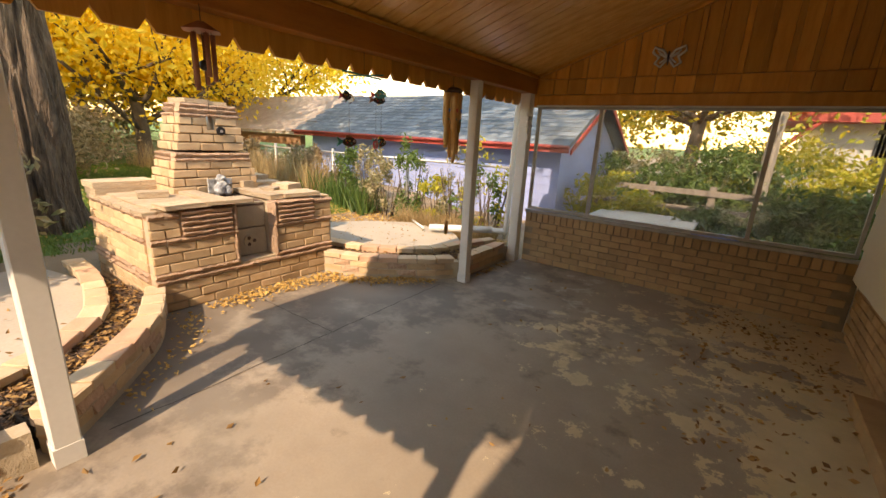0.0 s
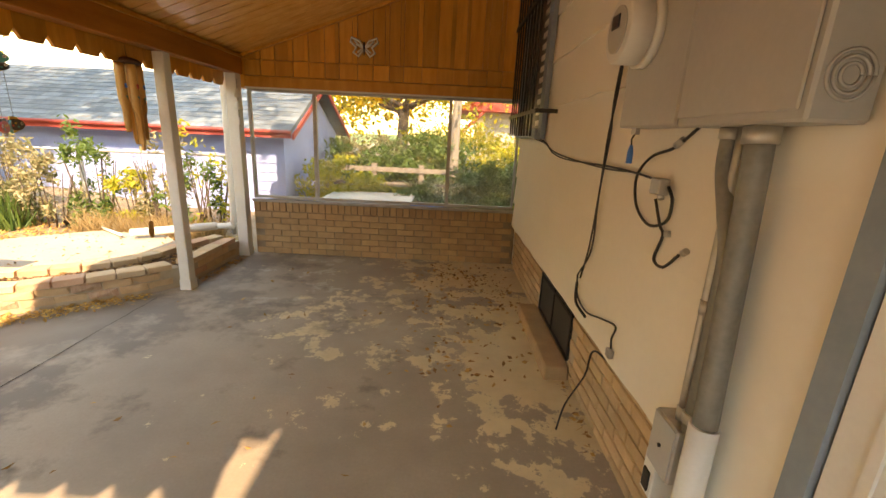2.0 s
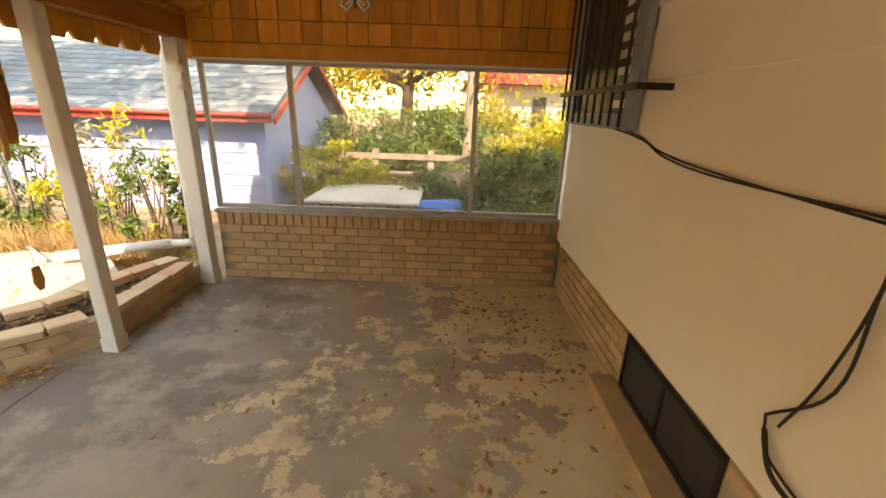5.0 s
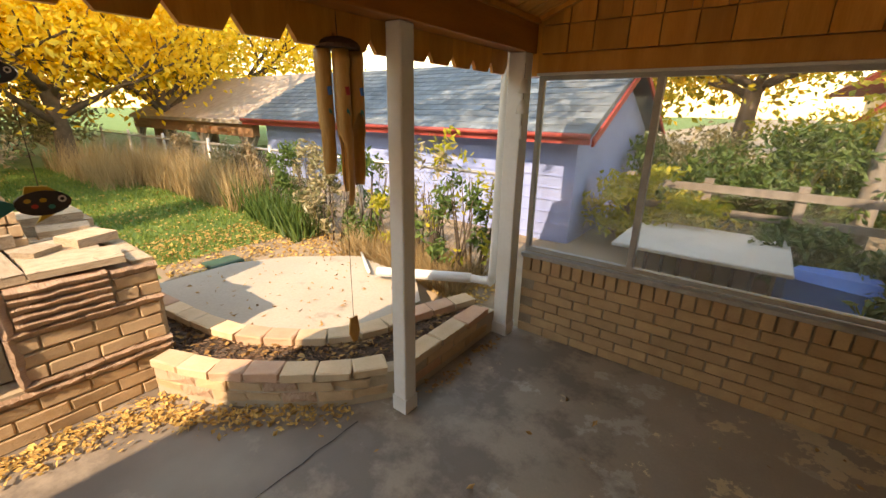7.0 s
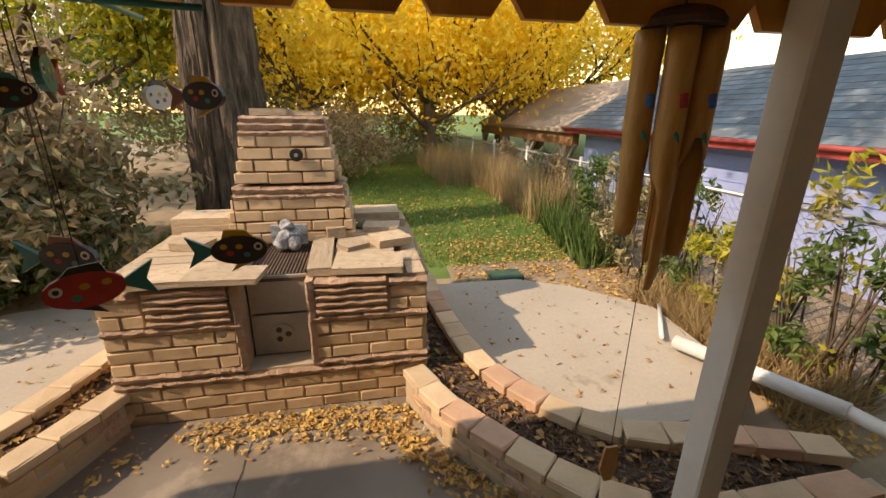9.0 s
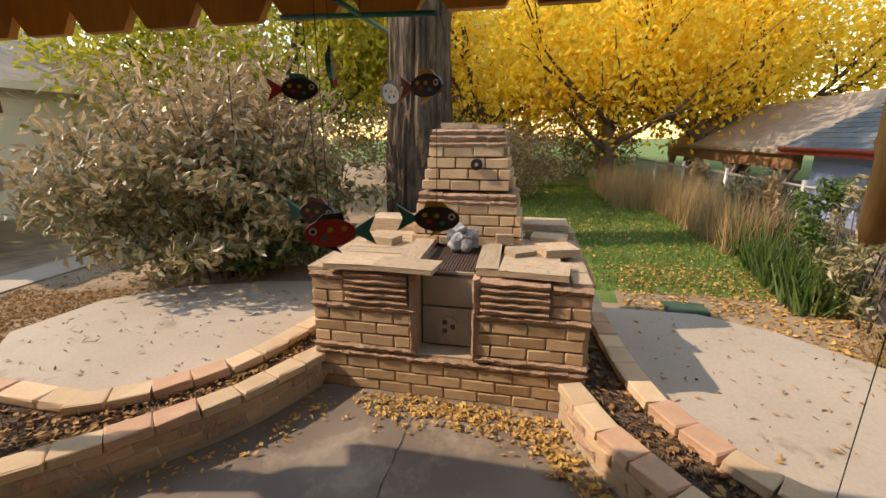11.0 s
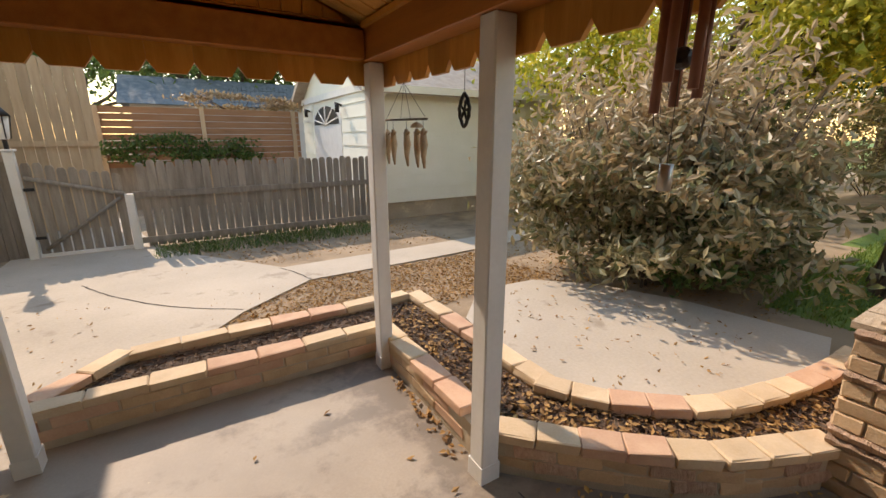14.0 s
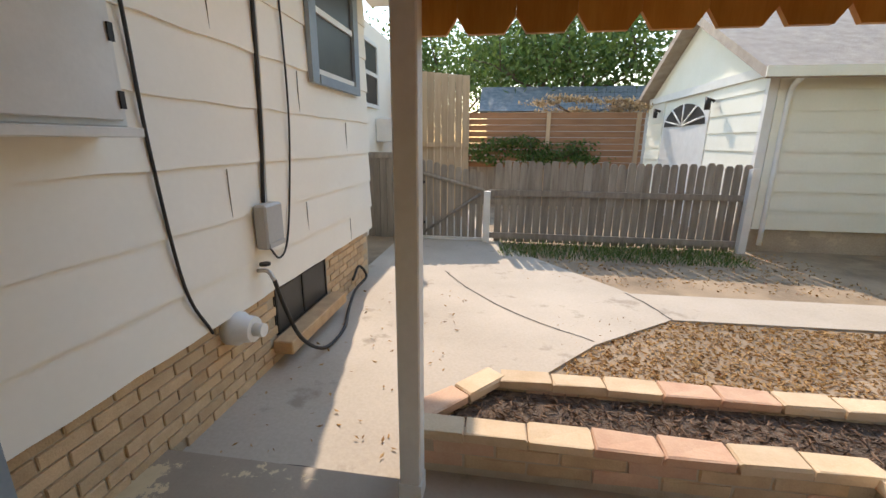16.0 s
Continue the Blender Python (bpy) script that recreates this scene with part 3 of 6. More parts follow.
tube([(0.644, 1.528, 1.767), (0.575, 1.528, 1.767), (0.570, 1.528, 1.767)], 0.1, 28, bm, [0.104, 0.104, 0.098])
part("meter_glass", bm, M_PVC, e)
part("dial", tube([(0.5695, 1.528, 1.767), (0.565, 1.528, 1.767)], 0.072, 24), M_GREY, e, "grey dial face behind the glass")
part("display", box(0.560, 0.5645, 1.506, 1.563, 1.772, 1.812), M_DARK, e)
part("bracket", box(0.700, 0.716, 1.573, 1.608, 1.444, 1.466), M_STEEL, e)
part("seal_tag", tube([(0.70, 1.588, 1.407), (0.70, 1.588, 1.382), (0.70, 1.588, 1.342)], 0.011, 8, None, [0.006, 0.011, 0.012]), M_BLUEP, e, "blue plastic seal tag")
part("seal_wire", tube([(0.705, 1.588, 1.445), (0.698, 1.59, 1.427), (0.70, 1.588, 1.407)], 0.003, 5), M_IRON, e)


def conduit(name, pts, r, material, label, collars=()):
    c = thing(name, pts[-1], label, "conduit")
    part("pipe", tube(curve_pts(pts, 4), r, 12), material, c)
    for p, q in collars:
        part("collar", tube([p, q], r * 1.25, 12), M_STEEL, c)
    return c


conduit("conduit", [(0.745, 1.123, 1.462), (0.745, 1.118, 1.362), (0.745, 1.078, 1.262), (0.745, 1.038, 1.162), (0.745, 1.028, 1.032), (0.745, 1.018, 0.622)], 0.021, M_COND, "bent grey conduit below the meter box", [((0.745, 1.123, 1.461), (0.745, 1.123, 1.432)), ((0.745, 1.018, 0.702), (0.745, 1.018, 0.672))])
conduit("conduit", [(0.752, 1.088, 1.462), (0.752, 1.083, 1.182), (0.752, 1.073, 0.642)], 0.013, M_STEEL, "slim galvanised conduit below the meter box", [((0.752, 1.077, 1.012), (0.752, 1.076, 0.972)), ((0.752, 1.073, 0.682), (0.752, 1.073, 0.642))])
c = conduit("conduit", [(0.735, 1.003, 1.462), (0.735, 0.983, 1.182), (0.735, 0.953, 0.712)], 0.030, M_COND, "thick weathered riser conduit under the meter box", [((0.735, 1.003, 1.461), (0.735, 1.001, 1.422))])
part("sleeve", tube([(0.735, 0.953, 0.712), (0.735, 0.953, 0.0)], 0.036, 14), M_PVC, c, "white plastic lower sleeve")
j = thing("junction_box", (0.75, 1.068, 0.402), "small grey steel junction box on the wall", "junction box")
part("body", box(0.71, 0.79, 1.008, 1.128, 0.462, 0.642, 0.004), M_STEEL, j)
part("cover", box(0.705, 0.7095, 1.013, 1.123, 0.467, 0.637), M_GREY, j)
part("screw", tube([(0.7045, 1.068, 0.552), (0.699, 1.068, 0.552)], 0.006, 8), M_IRON, j)
j = thing("outlet_box", (0.76, 1.148, 0.282), "white weatherproof outlet box with plugged cord", "outlet")
part("body", box(0.735, 0.83, 1.113, 1.178, 0.302, 0.457, 0.004), M_PVC, j)
part("socket", box(0.729, 0.735, 1.128, 1.163, 0.322, 0.392), M_BLACK, j)


def cable(name, pts, r, material, label, parent_cat="cable"):
    return tagged(part(name, tube(curve_pts(pts, 6), r, 6), material), label, parent_cat)


WX = HX - 0.018
for k in range(2):
    o = 0.012 * k
    cable("cable", [(WX, 4.328, 1.442 + o), (WX, 3.428, 1.412 - o), (WX, 3.078, 1.332 + o), (WX, 2.698, 1.302 + o), (WX, 2.038, 1.307 - o), (WX, 1.718, 1.302), (WX, 1.478, 1.288)], 0.0045, M_BLACK, "thin black cable strung along the house wall")
    cable("cable", [(WX, 1.958 + o, 2.032), (WX - 0.01, 2.008 - o * 2, 1.632), (WX, 2.023 + o * 2, 1.442), (WX - 0.01, 2.028, 1.172), (WX, 2.048 + o * 3, 0.892), (WX, 2.198 - o * 4, 0.702)], 0.0045, M_BLACK, "black cable hanging down the house wall")
cable("cable", [(WX, 2.198, 0.702), (WX, 2.158, 0.602), (WX - 0.01, 1.978, 0.582), (WX, 1.808, 0.622), (WX, 1.648, 0.66), (WX, 1.663, 0.592), (WX, 1.648, 0.542)], 0.0045, M_BLACK, "tangled black cable end on the wall")
cable("cable", [(WX, 2.188, 0.662), (WX - 0.02, 2.108, 0.582), (WX, 1.998, 0.542)], 0.008, M_BLACK, "tangled black cable end on the wall")
cable("cable", [(WX, 1.327, 1.468), (WX, 1.444, 1.406), (WX, 1.594, 1.368), (WX, 1.683, 1.288), (WX, 1.647, 1.182), (WX, 1.528, 1.128), (WX, 1.412, 1.162), (WX, 1.396, 1.232), (WX, 1.435, 1.277)], 0.0055, M_BLACK, "looped black coaxial cable below the meter")
cable("cable", [(WX, 1.506, 1.225), (WX, 1.447, 1.145), (WX, 1.414, 1.112), (WX, 1.444, 1.023), (WX, 1.377, 1.012), (WX, 1.3, 1.076)], 0.0055, M_BLACK, "black coaxial cable entering the wall")
for p0, p1 in (((1.44, 1.412), (1.40, 1.432)), ((1.482, 1.25), (1.470, 1.23)), ((1.392, 1.135), (1.386, 1.115)), ((1.28, 1.088), (1.262, 1.10))):
    tagged(part("cable_connector", tube([(WX, *p0), (WX, *p1)], 0.011, 8), M_STEEL), "small steel coaxial connector on the black cable", "connector")
cable("cable", [(FX - 0.02, 1.72, 0.44), (FX - 0.035, 1.90, 0.40), (FX - 0.03, 1.97, 0.22), (FX - 0.10, 2.0, 0.02), (FX - 0.2, 1.8, 0.012)], 0.005, M_BLACK, "black wire trailing to the floor")
j = thing("cable_splitter", (WX, 1.468, 1.252), "small steel cable splitter on the wall", "splitter")
part("body", box(HX - 0.05, HX - 0.012, 1.438, 1.503, 1.247, 1.302, 0.004), M_STEEL, j)
j = thing("cable_clip", (WX, 1.648, 0.522), "small grey cable clip on the wall", "clip")
part("body", box(HX - 0.035, HX - 0.012, 1.628, 1.668, 0.512, 0.552, 0.004), M_ALU, j)

# things on the wall beyond the door
c = thing("wall_cabinet", (HX, -0.55, 1.48), "white painted wooden wall cabinet with a hinged door", "cabinet")
part("body", box(0.64, HX - 0.013, -0.775, -0.20, 1.508, 2.05, 0.005), M_PVC, c)
dr = part("door", box(0.622, 0.638, -0.745, -0.30, 1.53, 1.92, 0.004), M_PVC, c)
part("latch", box(0.608, 0.621, -0.36, -0.31, 1.70, 1.725, 0.003), M_STEEL, dr)
part("hasp", tube([(0.612, -0.33, 1.715), (0.604, -0.33, 1.69), (0.612, -0.33, 1.66)], 0.005, 6), M_IRON, dr)
part("latch_rod", tube([(0.632, -0.285, 1.50), (0.632, -0.285, 1.95)], 0.008, 6), M_ALU, c)
for z in (1.57, 1.79):
    part("hinge", box(0.614, 0.6215, -0.755, -0.735, z, z + 0.06), M_IRON, dr)
part("ledge", box(0.60, HX - 0.013, -0.80, -0.18, 1.472, 1.507, 0.004), M_PVC, c)
c = thing("utility_box", (HX, -1.78, 0.77), "grey plastic telephone utility box on the siding", "utility box")
part("body", box(0.70, HX - 0.013, -1.88, -1.68, 0.80, 1.08, 0.012), M_GREY, c)
part("cover_lip", box(0.692, 0.70, -1.87, -1.69, 0.81, 0.84), M_GREY, c)
cable("cable", [(WX, -1.91, 3.0), (WX, -1.90, 2.3), (WX, -1.86, 1.6), (WX, -1.80, 1.08)], 0.013, M_BLACK, "thick black service cable running down to the utility box")
cable("cable", [(WX, -1.93, 3.0), (WX, -1.93, 2.3), (WX, -1.89, 1.6), (WX, -1.84, 1.08)], 0.005, M_PVC, "thin white wire beside the service cable")
cable("cable", [(WX, -2.2, 3.0), (WX, -2.21, 2.39), (WX - 0.01, -2.2, 1.7), (WX, -2.15, 1.18), (WX, -2.05, 0.78), (WX, -1.93, 0.68), (WX, -1.82, 0.78)], 0.007, M_BLACK, "thin black cable looping below the utility box")
cable("cable", [(WX, -0.95, 2.5), (WX, -0.98, 1.96), (WX, -1.0, 1.4), (WX, -1.07, 0.77), (WX, -1.21, 0.46)], 0.008, M_BLACK, "black cable slanting down the siding")
c = thing("faucet", (HX, -1.69, 0.62), "brass garden faucet on the house wall", "faucet")
part("spout", tube(curve_pts([(HX, -1.69, 0.66), (0.73, -1.69, 0.66), (0.69, -1.69, 0.60)], 4), 0.014), M_STEEL, c)
part("handwheel", tube([(0.745, -1.69, 0.70), (0.745, -1.69, 0.715)], 0.035, 10), M_IRON, c)
cable("garden_hose", [(0.69, -1.69, 0.60), (0.66, -1.72, 0.42), (0.60, -1.80, 0.15), (0.56, -2.05, -0.05), (0.55, -2.4, -0.065), (0.66, -2.8, -0.065), (0.74, -3.2, -0.02), (0.72, -3.5, 0.03), (0.78, -3.45, 0.16), (0.80, -3.3, 0.05)], 0.014, M_BLACK, "black rubber garden hose lying by the foundation", "hose")
c = thing("wall_vent", (0.8, -1.45, 0.39), "white plastic pipe vent sticking out of the foundation", "vent")
bm = bmesh.new()
tube([(0.84, -1.42, 0.39), (0.77, -1.42, 0.39), (0.76, -1.42, 0.39), (0.68, -1.42, 0.39)], 0.1, 18, bm, [0.10, 0.10, 0.085, 0.075])
part("hood", bm, M_PVC, c)
part("nozzle", tube([(0.679, -1.42, 0.39), (0.62, -1.42, 0.39)], 0.04, 14), M_PVC, c)

# ---- patio roof ----
def ceil_z(x):
    return 2.115 + 0.364 * (x + 2.16)


cm = bmesh.new()
n = 0
y = -0.82
while y < 4.62:
    wdt = 0.135
    o = 0.004 * (n % 2)
    y1 = min(y + wdt - 0.012, 4.62)
    for (a, b, dz) in ((y, y1, 0.0), (y1, min(y1 + 0.012, 4.63), 0.012)):
        vs = bx(cm, -2.30, 0.79, a, b, 0, 0.02)
        for v in vs:
            v.co.z += ceil_z(v.co.x) + dz
    y += wdt
    n += 1
setting("ceiling", cm, M_PINEC, "glossy varnished knotty pine ceiling boards", "ceiling")
setting("roof", plate([(-2.42, ceil_z(-2.42) + 0.034), (0.82, ceil_z(0.82) + 0.034), (0.82, ceil_z(0.82) + 0.14), (-2.42, ceil_z(-2.42) + 0.14)], "y", -0.92, 4.9), M_SHINGT, "shingled lean-to patio roof", "roof")
setting("beam_west", box(-2.255, -2.14, -0.79, 4.62, 1.925, 2.105, 0.004), M_BEAM, "dark stained wooden eave beam", "beam")
setting("beam_south", box(-2.135, -0.33, -0.835, -0.75, 1.93, 2.08, 0.004), M_BEAM, "dark stained wooden end beam", "beam")
setting("trim", box(-2.139, -2.115, -0.74, 4.6, 2.085, 2.112), M_PINE, "pine trim strip under the ceiling", "trim")


def point_board(width, top, axis):
    """A valance board with clipped lower corners, hanging down from its top edge."""
    c = 0.052
    h = 0.30 + top
    pts = [(-width / 2, 0), (width / 2 - 0.0004, 0), (width / 2 - 0.0004, -h + c), (width / 2 - 0.035, -h), (-width / 2 + 0.035, -h), (-width / 2, -h + c)]
    return plate(pts, axis, -0.011, 0.011)


val = setting("valance_rail", box(-2.325, -2.258, -0.86, 4.62, 2.10, 2.13), M_BEAM, "eave rail carrying the scalloped boards", "trim")
me = link_mesh("valance_board", point_board(0.19, 0.0, "x"), M_PINE)
y = -0.75
while y < 4.55:
    piece("valance_board", me, Matrix.Translation((-2.275, y, 2.098)), val)
    y += 0.19
val = setting("gable_wall_south", plate([(-2.27, 2.12), (-0.33, 2.12), (-0.33, ceil_z(-0.33)), (-2.27, ceil_z(-2.27))], "y", -0.862, -0.84), M_PINE, "pine boarding of the open patio end", "wall")
for k in range(11):
    x = -2.17 + 0.19 * k
    if x > -0.33:
        break
    top = ceil_z(x) - 2.12
    me = link_mesh("valance_board", point_board(0.19, 0.0, "y"), M_PINE)
    piece("valance_board", me, Matrix.Translation((x, -0.875, 2.105)), val)
for k in range(18):
    x = -2.2 + 0.105 * k
    piece("batten", link_mesh("batten", plate([(-0.048, 2.13), (0.048, 2.13), (0.048, ceil_z(x + 0.048) - 0.01), (-0.048, ceil_z(x - 0.048) - 0.01)], "y", -0.838, -0.826), M_PINE), Matrix.Translation((x, 0, 0)), val)
val = setting("fascia", plate([(-0.325, 2.38), (0.79, 2.38), (0.79, ceil_z(0.79) + 0.03), (-0.325, ceil_z(-0.325) + 0.03)], "y", -0.89, -0.86), M_PINE, "short upper fascia by the house", "trim")
me = link_mesh("valance_board", point_board(0.18, 0.0, "y"), M_PINE)
for k in range(6):
    piece("valance_board", me, Matrix.Translation((-0.235 + 0.187 * k, -0.905, 2.42)), val)
setting("trim", plate([(-2.14, ceil_z(-2.14) - 0.03), (0.78, ceil_z(0.78) - 0.03), (0.78, ceil_z(0.78) - 0.003), (-2.14, ceil_z(-2.14) - 0.003)], "y", 4.585, 4.618), M_PINE, "pale quarter-round trim along the gable", "trim")


def post(x, y, label, top=1.925, w=0.088):
    p = thing("post", (x, y, 0), label, "post", "white patio posts")
    bm = bmesh.new()
    h = w / 2
    bx(bm, x - h, x + h, y - h, y + h, 0.0, top)
    bmesh.ops.bevel(bm, geom=bm.edges[:], offset=0.006, segments=1, affect="EDGES")
    part("shaft", bm, M_WHITE, p)
    part("footing", box(x - h - 0.004, x + h + 0.004, y - h - 0.004, y + h + 0.004, 0.0, 0.09), M_OLDWOOD if top < 1.9 else M_WHITE, p)
    return p


post(-2.2, 0.33, "white painted square wooden post with chipped base", w=0.095)
post(-2.2, 3.44, "white painted square wooden post by the curved planter")
post(-2.2, -0.79, "white painted wooden corner post", 1.92)
post(-0.40, -0.80, "white painted wooden post at the patio end", 1.92)
post(-2.2, 4.53, "white painted wooden post against the window wall", w=0.11)

# ---- north window wall ----
wall_n = setting("wall_north", box(-2.13, 0.84, 4.649, 4.80, -0.1, 0.60), M_MORTAR, "brown brick knee wall under the windows", "wall")
setting("wall_north_upper", box(-2.27, 0.79, 4.66, 4.78, 1.80, 3.12), M_PINE, "pine boarded gable above the windows", "wall")
up = setting("gable_boards", box(-2.13, 0.79, 4.628, 4.658, 1.815, 1.915), M_PINE, "horizontal pine header board over the windows", "trim")
x, k = -2.12, 0
while x < 0.78:
    wd = (0.17, 0.15, 0.19, 0.16)[k % 4]
    b = min(x + wd, 0.785)
    part("short_board", plate([(x + 0.003, 1.925), (b - 0.003, 1.925), (b - 0.003, 2.075), (x + 0.003, 2.075)], "y", 4.625 + 0.004 * (k % 2), 4.658), M_PINE, up)
    xc = x
    for s, t0 in ((0, 4.640), (1, 4.632)):
        a0, a1 = (x + 0.003, x + wd * 0.72) if s == 0 else (x + wd * 0.74, b - 0.002)
        if a1 > a0 and ceil_z(a0) > 2.1:
            part("gable_board", plate([(a0, 2.082), (a1, 2.082), (a1, ceil_z(a1) - 0.004), (a0, ceil_z(a0) - 0.004)], "y", t0, 4.658), M_PINE, up)
    x += wd
    k += 1
win = thing("window_5", (-0.6, 4.68, 0.64), "wide three-pane patio window in a weathered aluminium frame", "window", kind="structure")
bm = bmesh.new()
bx(bm, -2.13, 0.80, 4.665, 4.71, 0.635, 0.665)
bx(bm, -2.13, 0.80, 4.665, 4.71, 1.775, 1.80)
bx(bm, -2.13, -2.10, 4.666, 4.709, 0.665, 1.775)
bx(bm, 0.775, 0.80, 4.666, 4.709, 0.665, 1.775)
for xm in (-1.415, 0.045):
    bx(bm, xm - 0.018, xm + 0.018, 4.655, 4.708, 0.666, 1.774)
part("window_frame", bm, M_ALU, win)
part("window_sill", box(-2.13, 0.83, 4.60, 4.662, 0.602, 0.632, 0.004), M_ALU, win)
for a, b in ((-2.10, -1.433), (-1.397, 0.027), (0.063, 0.775)):
    g = part("pane", box(a, b, 4.684, 4.688, 0.665, 1.775), M_GLASS, win)
    g.visible_shadow = False
setting("trim", box(-2.13, 0.8, 4.622, 4.664, 1.80, 1.813), M_WHITE, "white painted head trim over the window", "trim")

# ---- planters ----
def along(pts, step):
    """Places at even steps along a line, with heading."""
    p = [Vector((x, y, 0)) for x, y in pts]
    out, left = [], step / 2
    for a, b in zip(p, p[1:]):
        d = (b - a).length
        while left <= d:
            q = a + (b - a) * (left / d)
            out.append((q, math.atan2(b.y - a.y, b.x - a.x)))
            left += step
        left -= d
    return out


def smooth_line(pts):
    return [(v.x, v.y) for v in curve_pts([(x, y, 0) for x, y in pts], 8)]


CAPS = [link_mesh("cap_brick", cell_brick(0.272, 0.052, 0.13, 0.007, 0.005), mm) for mm in (M_CAP, M_CAP, M_CAPR, M_CAP)]
CAPS_S = [link_mesh("cap_brick", cell_brick(0.186, 0.055, 0.135, 0.007, 0.005), mm) for mm in (M_CAP, M_CAP, M_CAPR, M_CAP)]
FACE = [link_mesh("brick", cell_brick(0.272, 0.062, 0.11, 0.007, 0.005), mm) for mm in (M_BRICK, M_BRICK, M_CAPR)]
FACE_S = [link_mesh("brick", cell_brick(0.19, 0.062, 0.11, 0.007, 0.008), mm) for mm in (M_BRICK, M_STONE, M_BRICK)]


def curb(parent, pts, step, top, low, caps, faces):
    for i, (q, h) in enumerate(along(pts, step)):
        piece("cap_brick", caps[(i * 7 + i // 3) % len(caps)], pose(q.x, q.y, top - 0.026, random.uniform(-1.5, 1.5), random.uniform(-1, 1), math.degrees(h) + random.uniform(-1.5, 1.5)), parent)
    z, row = top - 0.053, 0
    while z - 0.066 > low - 0.03:
        row += 1
        for i, (q, h) in enumerate(along(pts, step)):
            s = Vector((math.cos(h), math.sin(h), 0)) * (step / 2 if row % 2 else 0)
            if row % 2 and i == len(along(pts, step)) - 1:
                continue
            piece("brick", faces[(i * 5 + row) % len(faces)], pose(q.x + s.x, q.y + s.y, z - 0.032, 0, 0, math.degrees(h) + random.uniform(-1, 1)), parent)
        z -= 0.068


def core(pts, top, low, half=0.045):
    bm = bmesh.new()
    p = [Vector((x, y, 0)) for x, y in pts]
    rows = []
    for i, q in enumerate(p):
        d = (p[min(i + 1, len(p) - 1)] - p[max(i - 1, 0)]).normalized()
        s = Vector((-d.y, d.x, 0)) * half
        rows.append([bm.verts.new((q + s * a).to_tuple()[:2] + (z,)) for a, z in ((-1, low), (1, low), (1, top), (-1, top))])
    for a, b in zip(rows, rows[1:]):
        for k in range(4):
            bm.faces.new((a[k], a[(k + 1) % 4], b[(k + 1) % 4], b[k]))
    bm.faces.new(rows[0])
    bm.faces.new(rows[-1][::-1])
    bmesh.ops.recalc_face_normals(bm, faces=bm.faces[:])
    return bm


def planter(label, inner, outer, soil, step, caps, faces, top=0.225, at=(0, 0, 0)):
    p = thing("planter", at, label, "planter")
    part("core", core(inner, top - 0.05, -0.03, 0.049), M_MORTAR_L, p)
    part("core", core(outer, top - 0.05, -0.1, 0.049), M_MORTAR_L, p)
    part("soil", prism(soil, -0.05, top - 0.075), M_SOIL, p)
    curb(p, inner, step, top, 0.0, caps, faces)
    curb(p, outer, step, top - 0.005, 0.06, caps, faces)
    return p


IN_L = smooth_line([(-2.28, 0.30), (-2.45, 0.47), (-2.72, 0.72), (-3.02, 0.95), (-3.45, 1.14)])
OUT_L = smooth_line([(-2.72, 0.12), (-2.92, 0.42), (-3.28, 0.72), (-3.75, 0.86), (-4.25, 0.94), (-4.7, 0.95)])
planter("curved tan brick planter bed full of mulch and leaves", IN_L, OUT_L, [*IN_L, *OUT_L[::-1]], 0.19, CAPS_S, FACE_S, at=(-2.9, 0.7, 0))
IN_W = [(-2.27, -0.98), (-2.27, 0.24)]
OUT_W = [(-2.76, -1.44), (-2.76, 0.12)]
planter("straight tan brick planter bed with mulch by the corner post", IN_W, OUT_W, [*IN_W, *OUT_W[::-1]], 0.278, CAPS, FACE, at=(-2.5, -0.4, 0))
IN_S = [(-2.27, -0.99), (-0.42, -0.99)]
OUT_S = [(-2.70, -1.45), (-0.72, -1.45), (-0.42, -1.12)]
planter("long tan brick planter bed across the patio end", IN_S, OUT_S, [*IN_S, *OUT_S[::-1]], 0.278, CAPS, FACE, at=(-1.4, -1.2, 0))
IN_R = smooth_line([(-3.42, 2.69), (-3.08, 2.83), (-2.76, 3.05), (-2.5, 3.28), (-2.33, 3.52)])
OUT_R = smooth_line([(-4.85, 2.98), (-4.3, 2.98), (-3.5, 3.08), (-3.03, 3.31), (-2.76, 3.62), (-2.66, 4.0), (-2.50, 4.45)])
RIN = [(-2.31, 3.56), (-2.31, 4.50)]
p = planter("curved tan brick planter bed beside the window wall", IN_R, OUT_R, [*IN_R, (-2.31, 4.5), *OUT_R[::-1]], 0.19, CAPS_S, FACE_S, at=(-2.8, 3.4, 0))
part("core", core(RIN, 0.17, -0.03, 0.049), M_MORTAR_L, p)
curb(p, RIN, 0.278, 0.225, 0.0, CAPS, FACE)

# ---- outdoor fireplace ----
fp = thing("outdoor_fireplace", (-4.1, 1.95, 0), "large tan brick and sandstone outdoor barbecue fireplace with chimney", "fireplace")
FXF = -3.46
bm = box(-4.72, FXF - 0.004, 1.153, 1.80, -0.05, 0.765)
bx(bm, -4.72, FXF - 0.004, 2.14, 2.777, -0.05, 0.765)
bx(bm, -4.72, FXF - 0.17, 1.80, 2.14, -0.05, 0.70)
bx(bm, FXF - 0.169, FXF - 0.004, 1.80, 2.14, -0.05, 0.28)
part("masonry_core", bm, M_MORTAR_L, fp)
B1 = brick_meshes(0.197, 0.066, 0.09, M_BRICK, 4, 0.004)
BH = brick_meshes(0.097, 0.066, 0.09, M_BRICK, 3, 0.004)


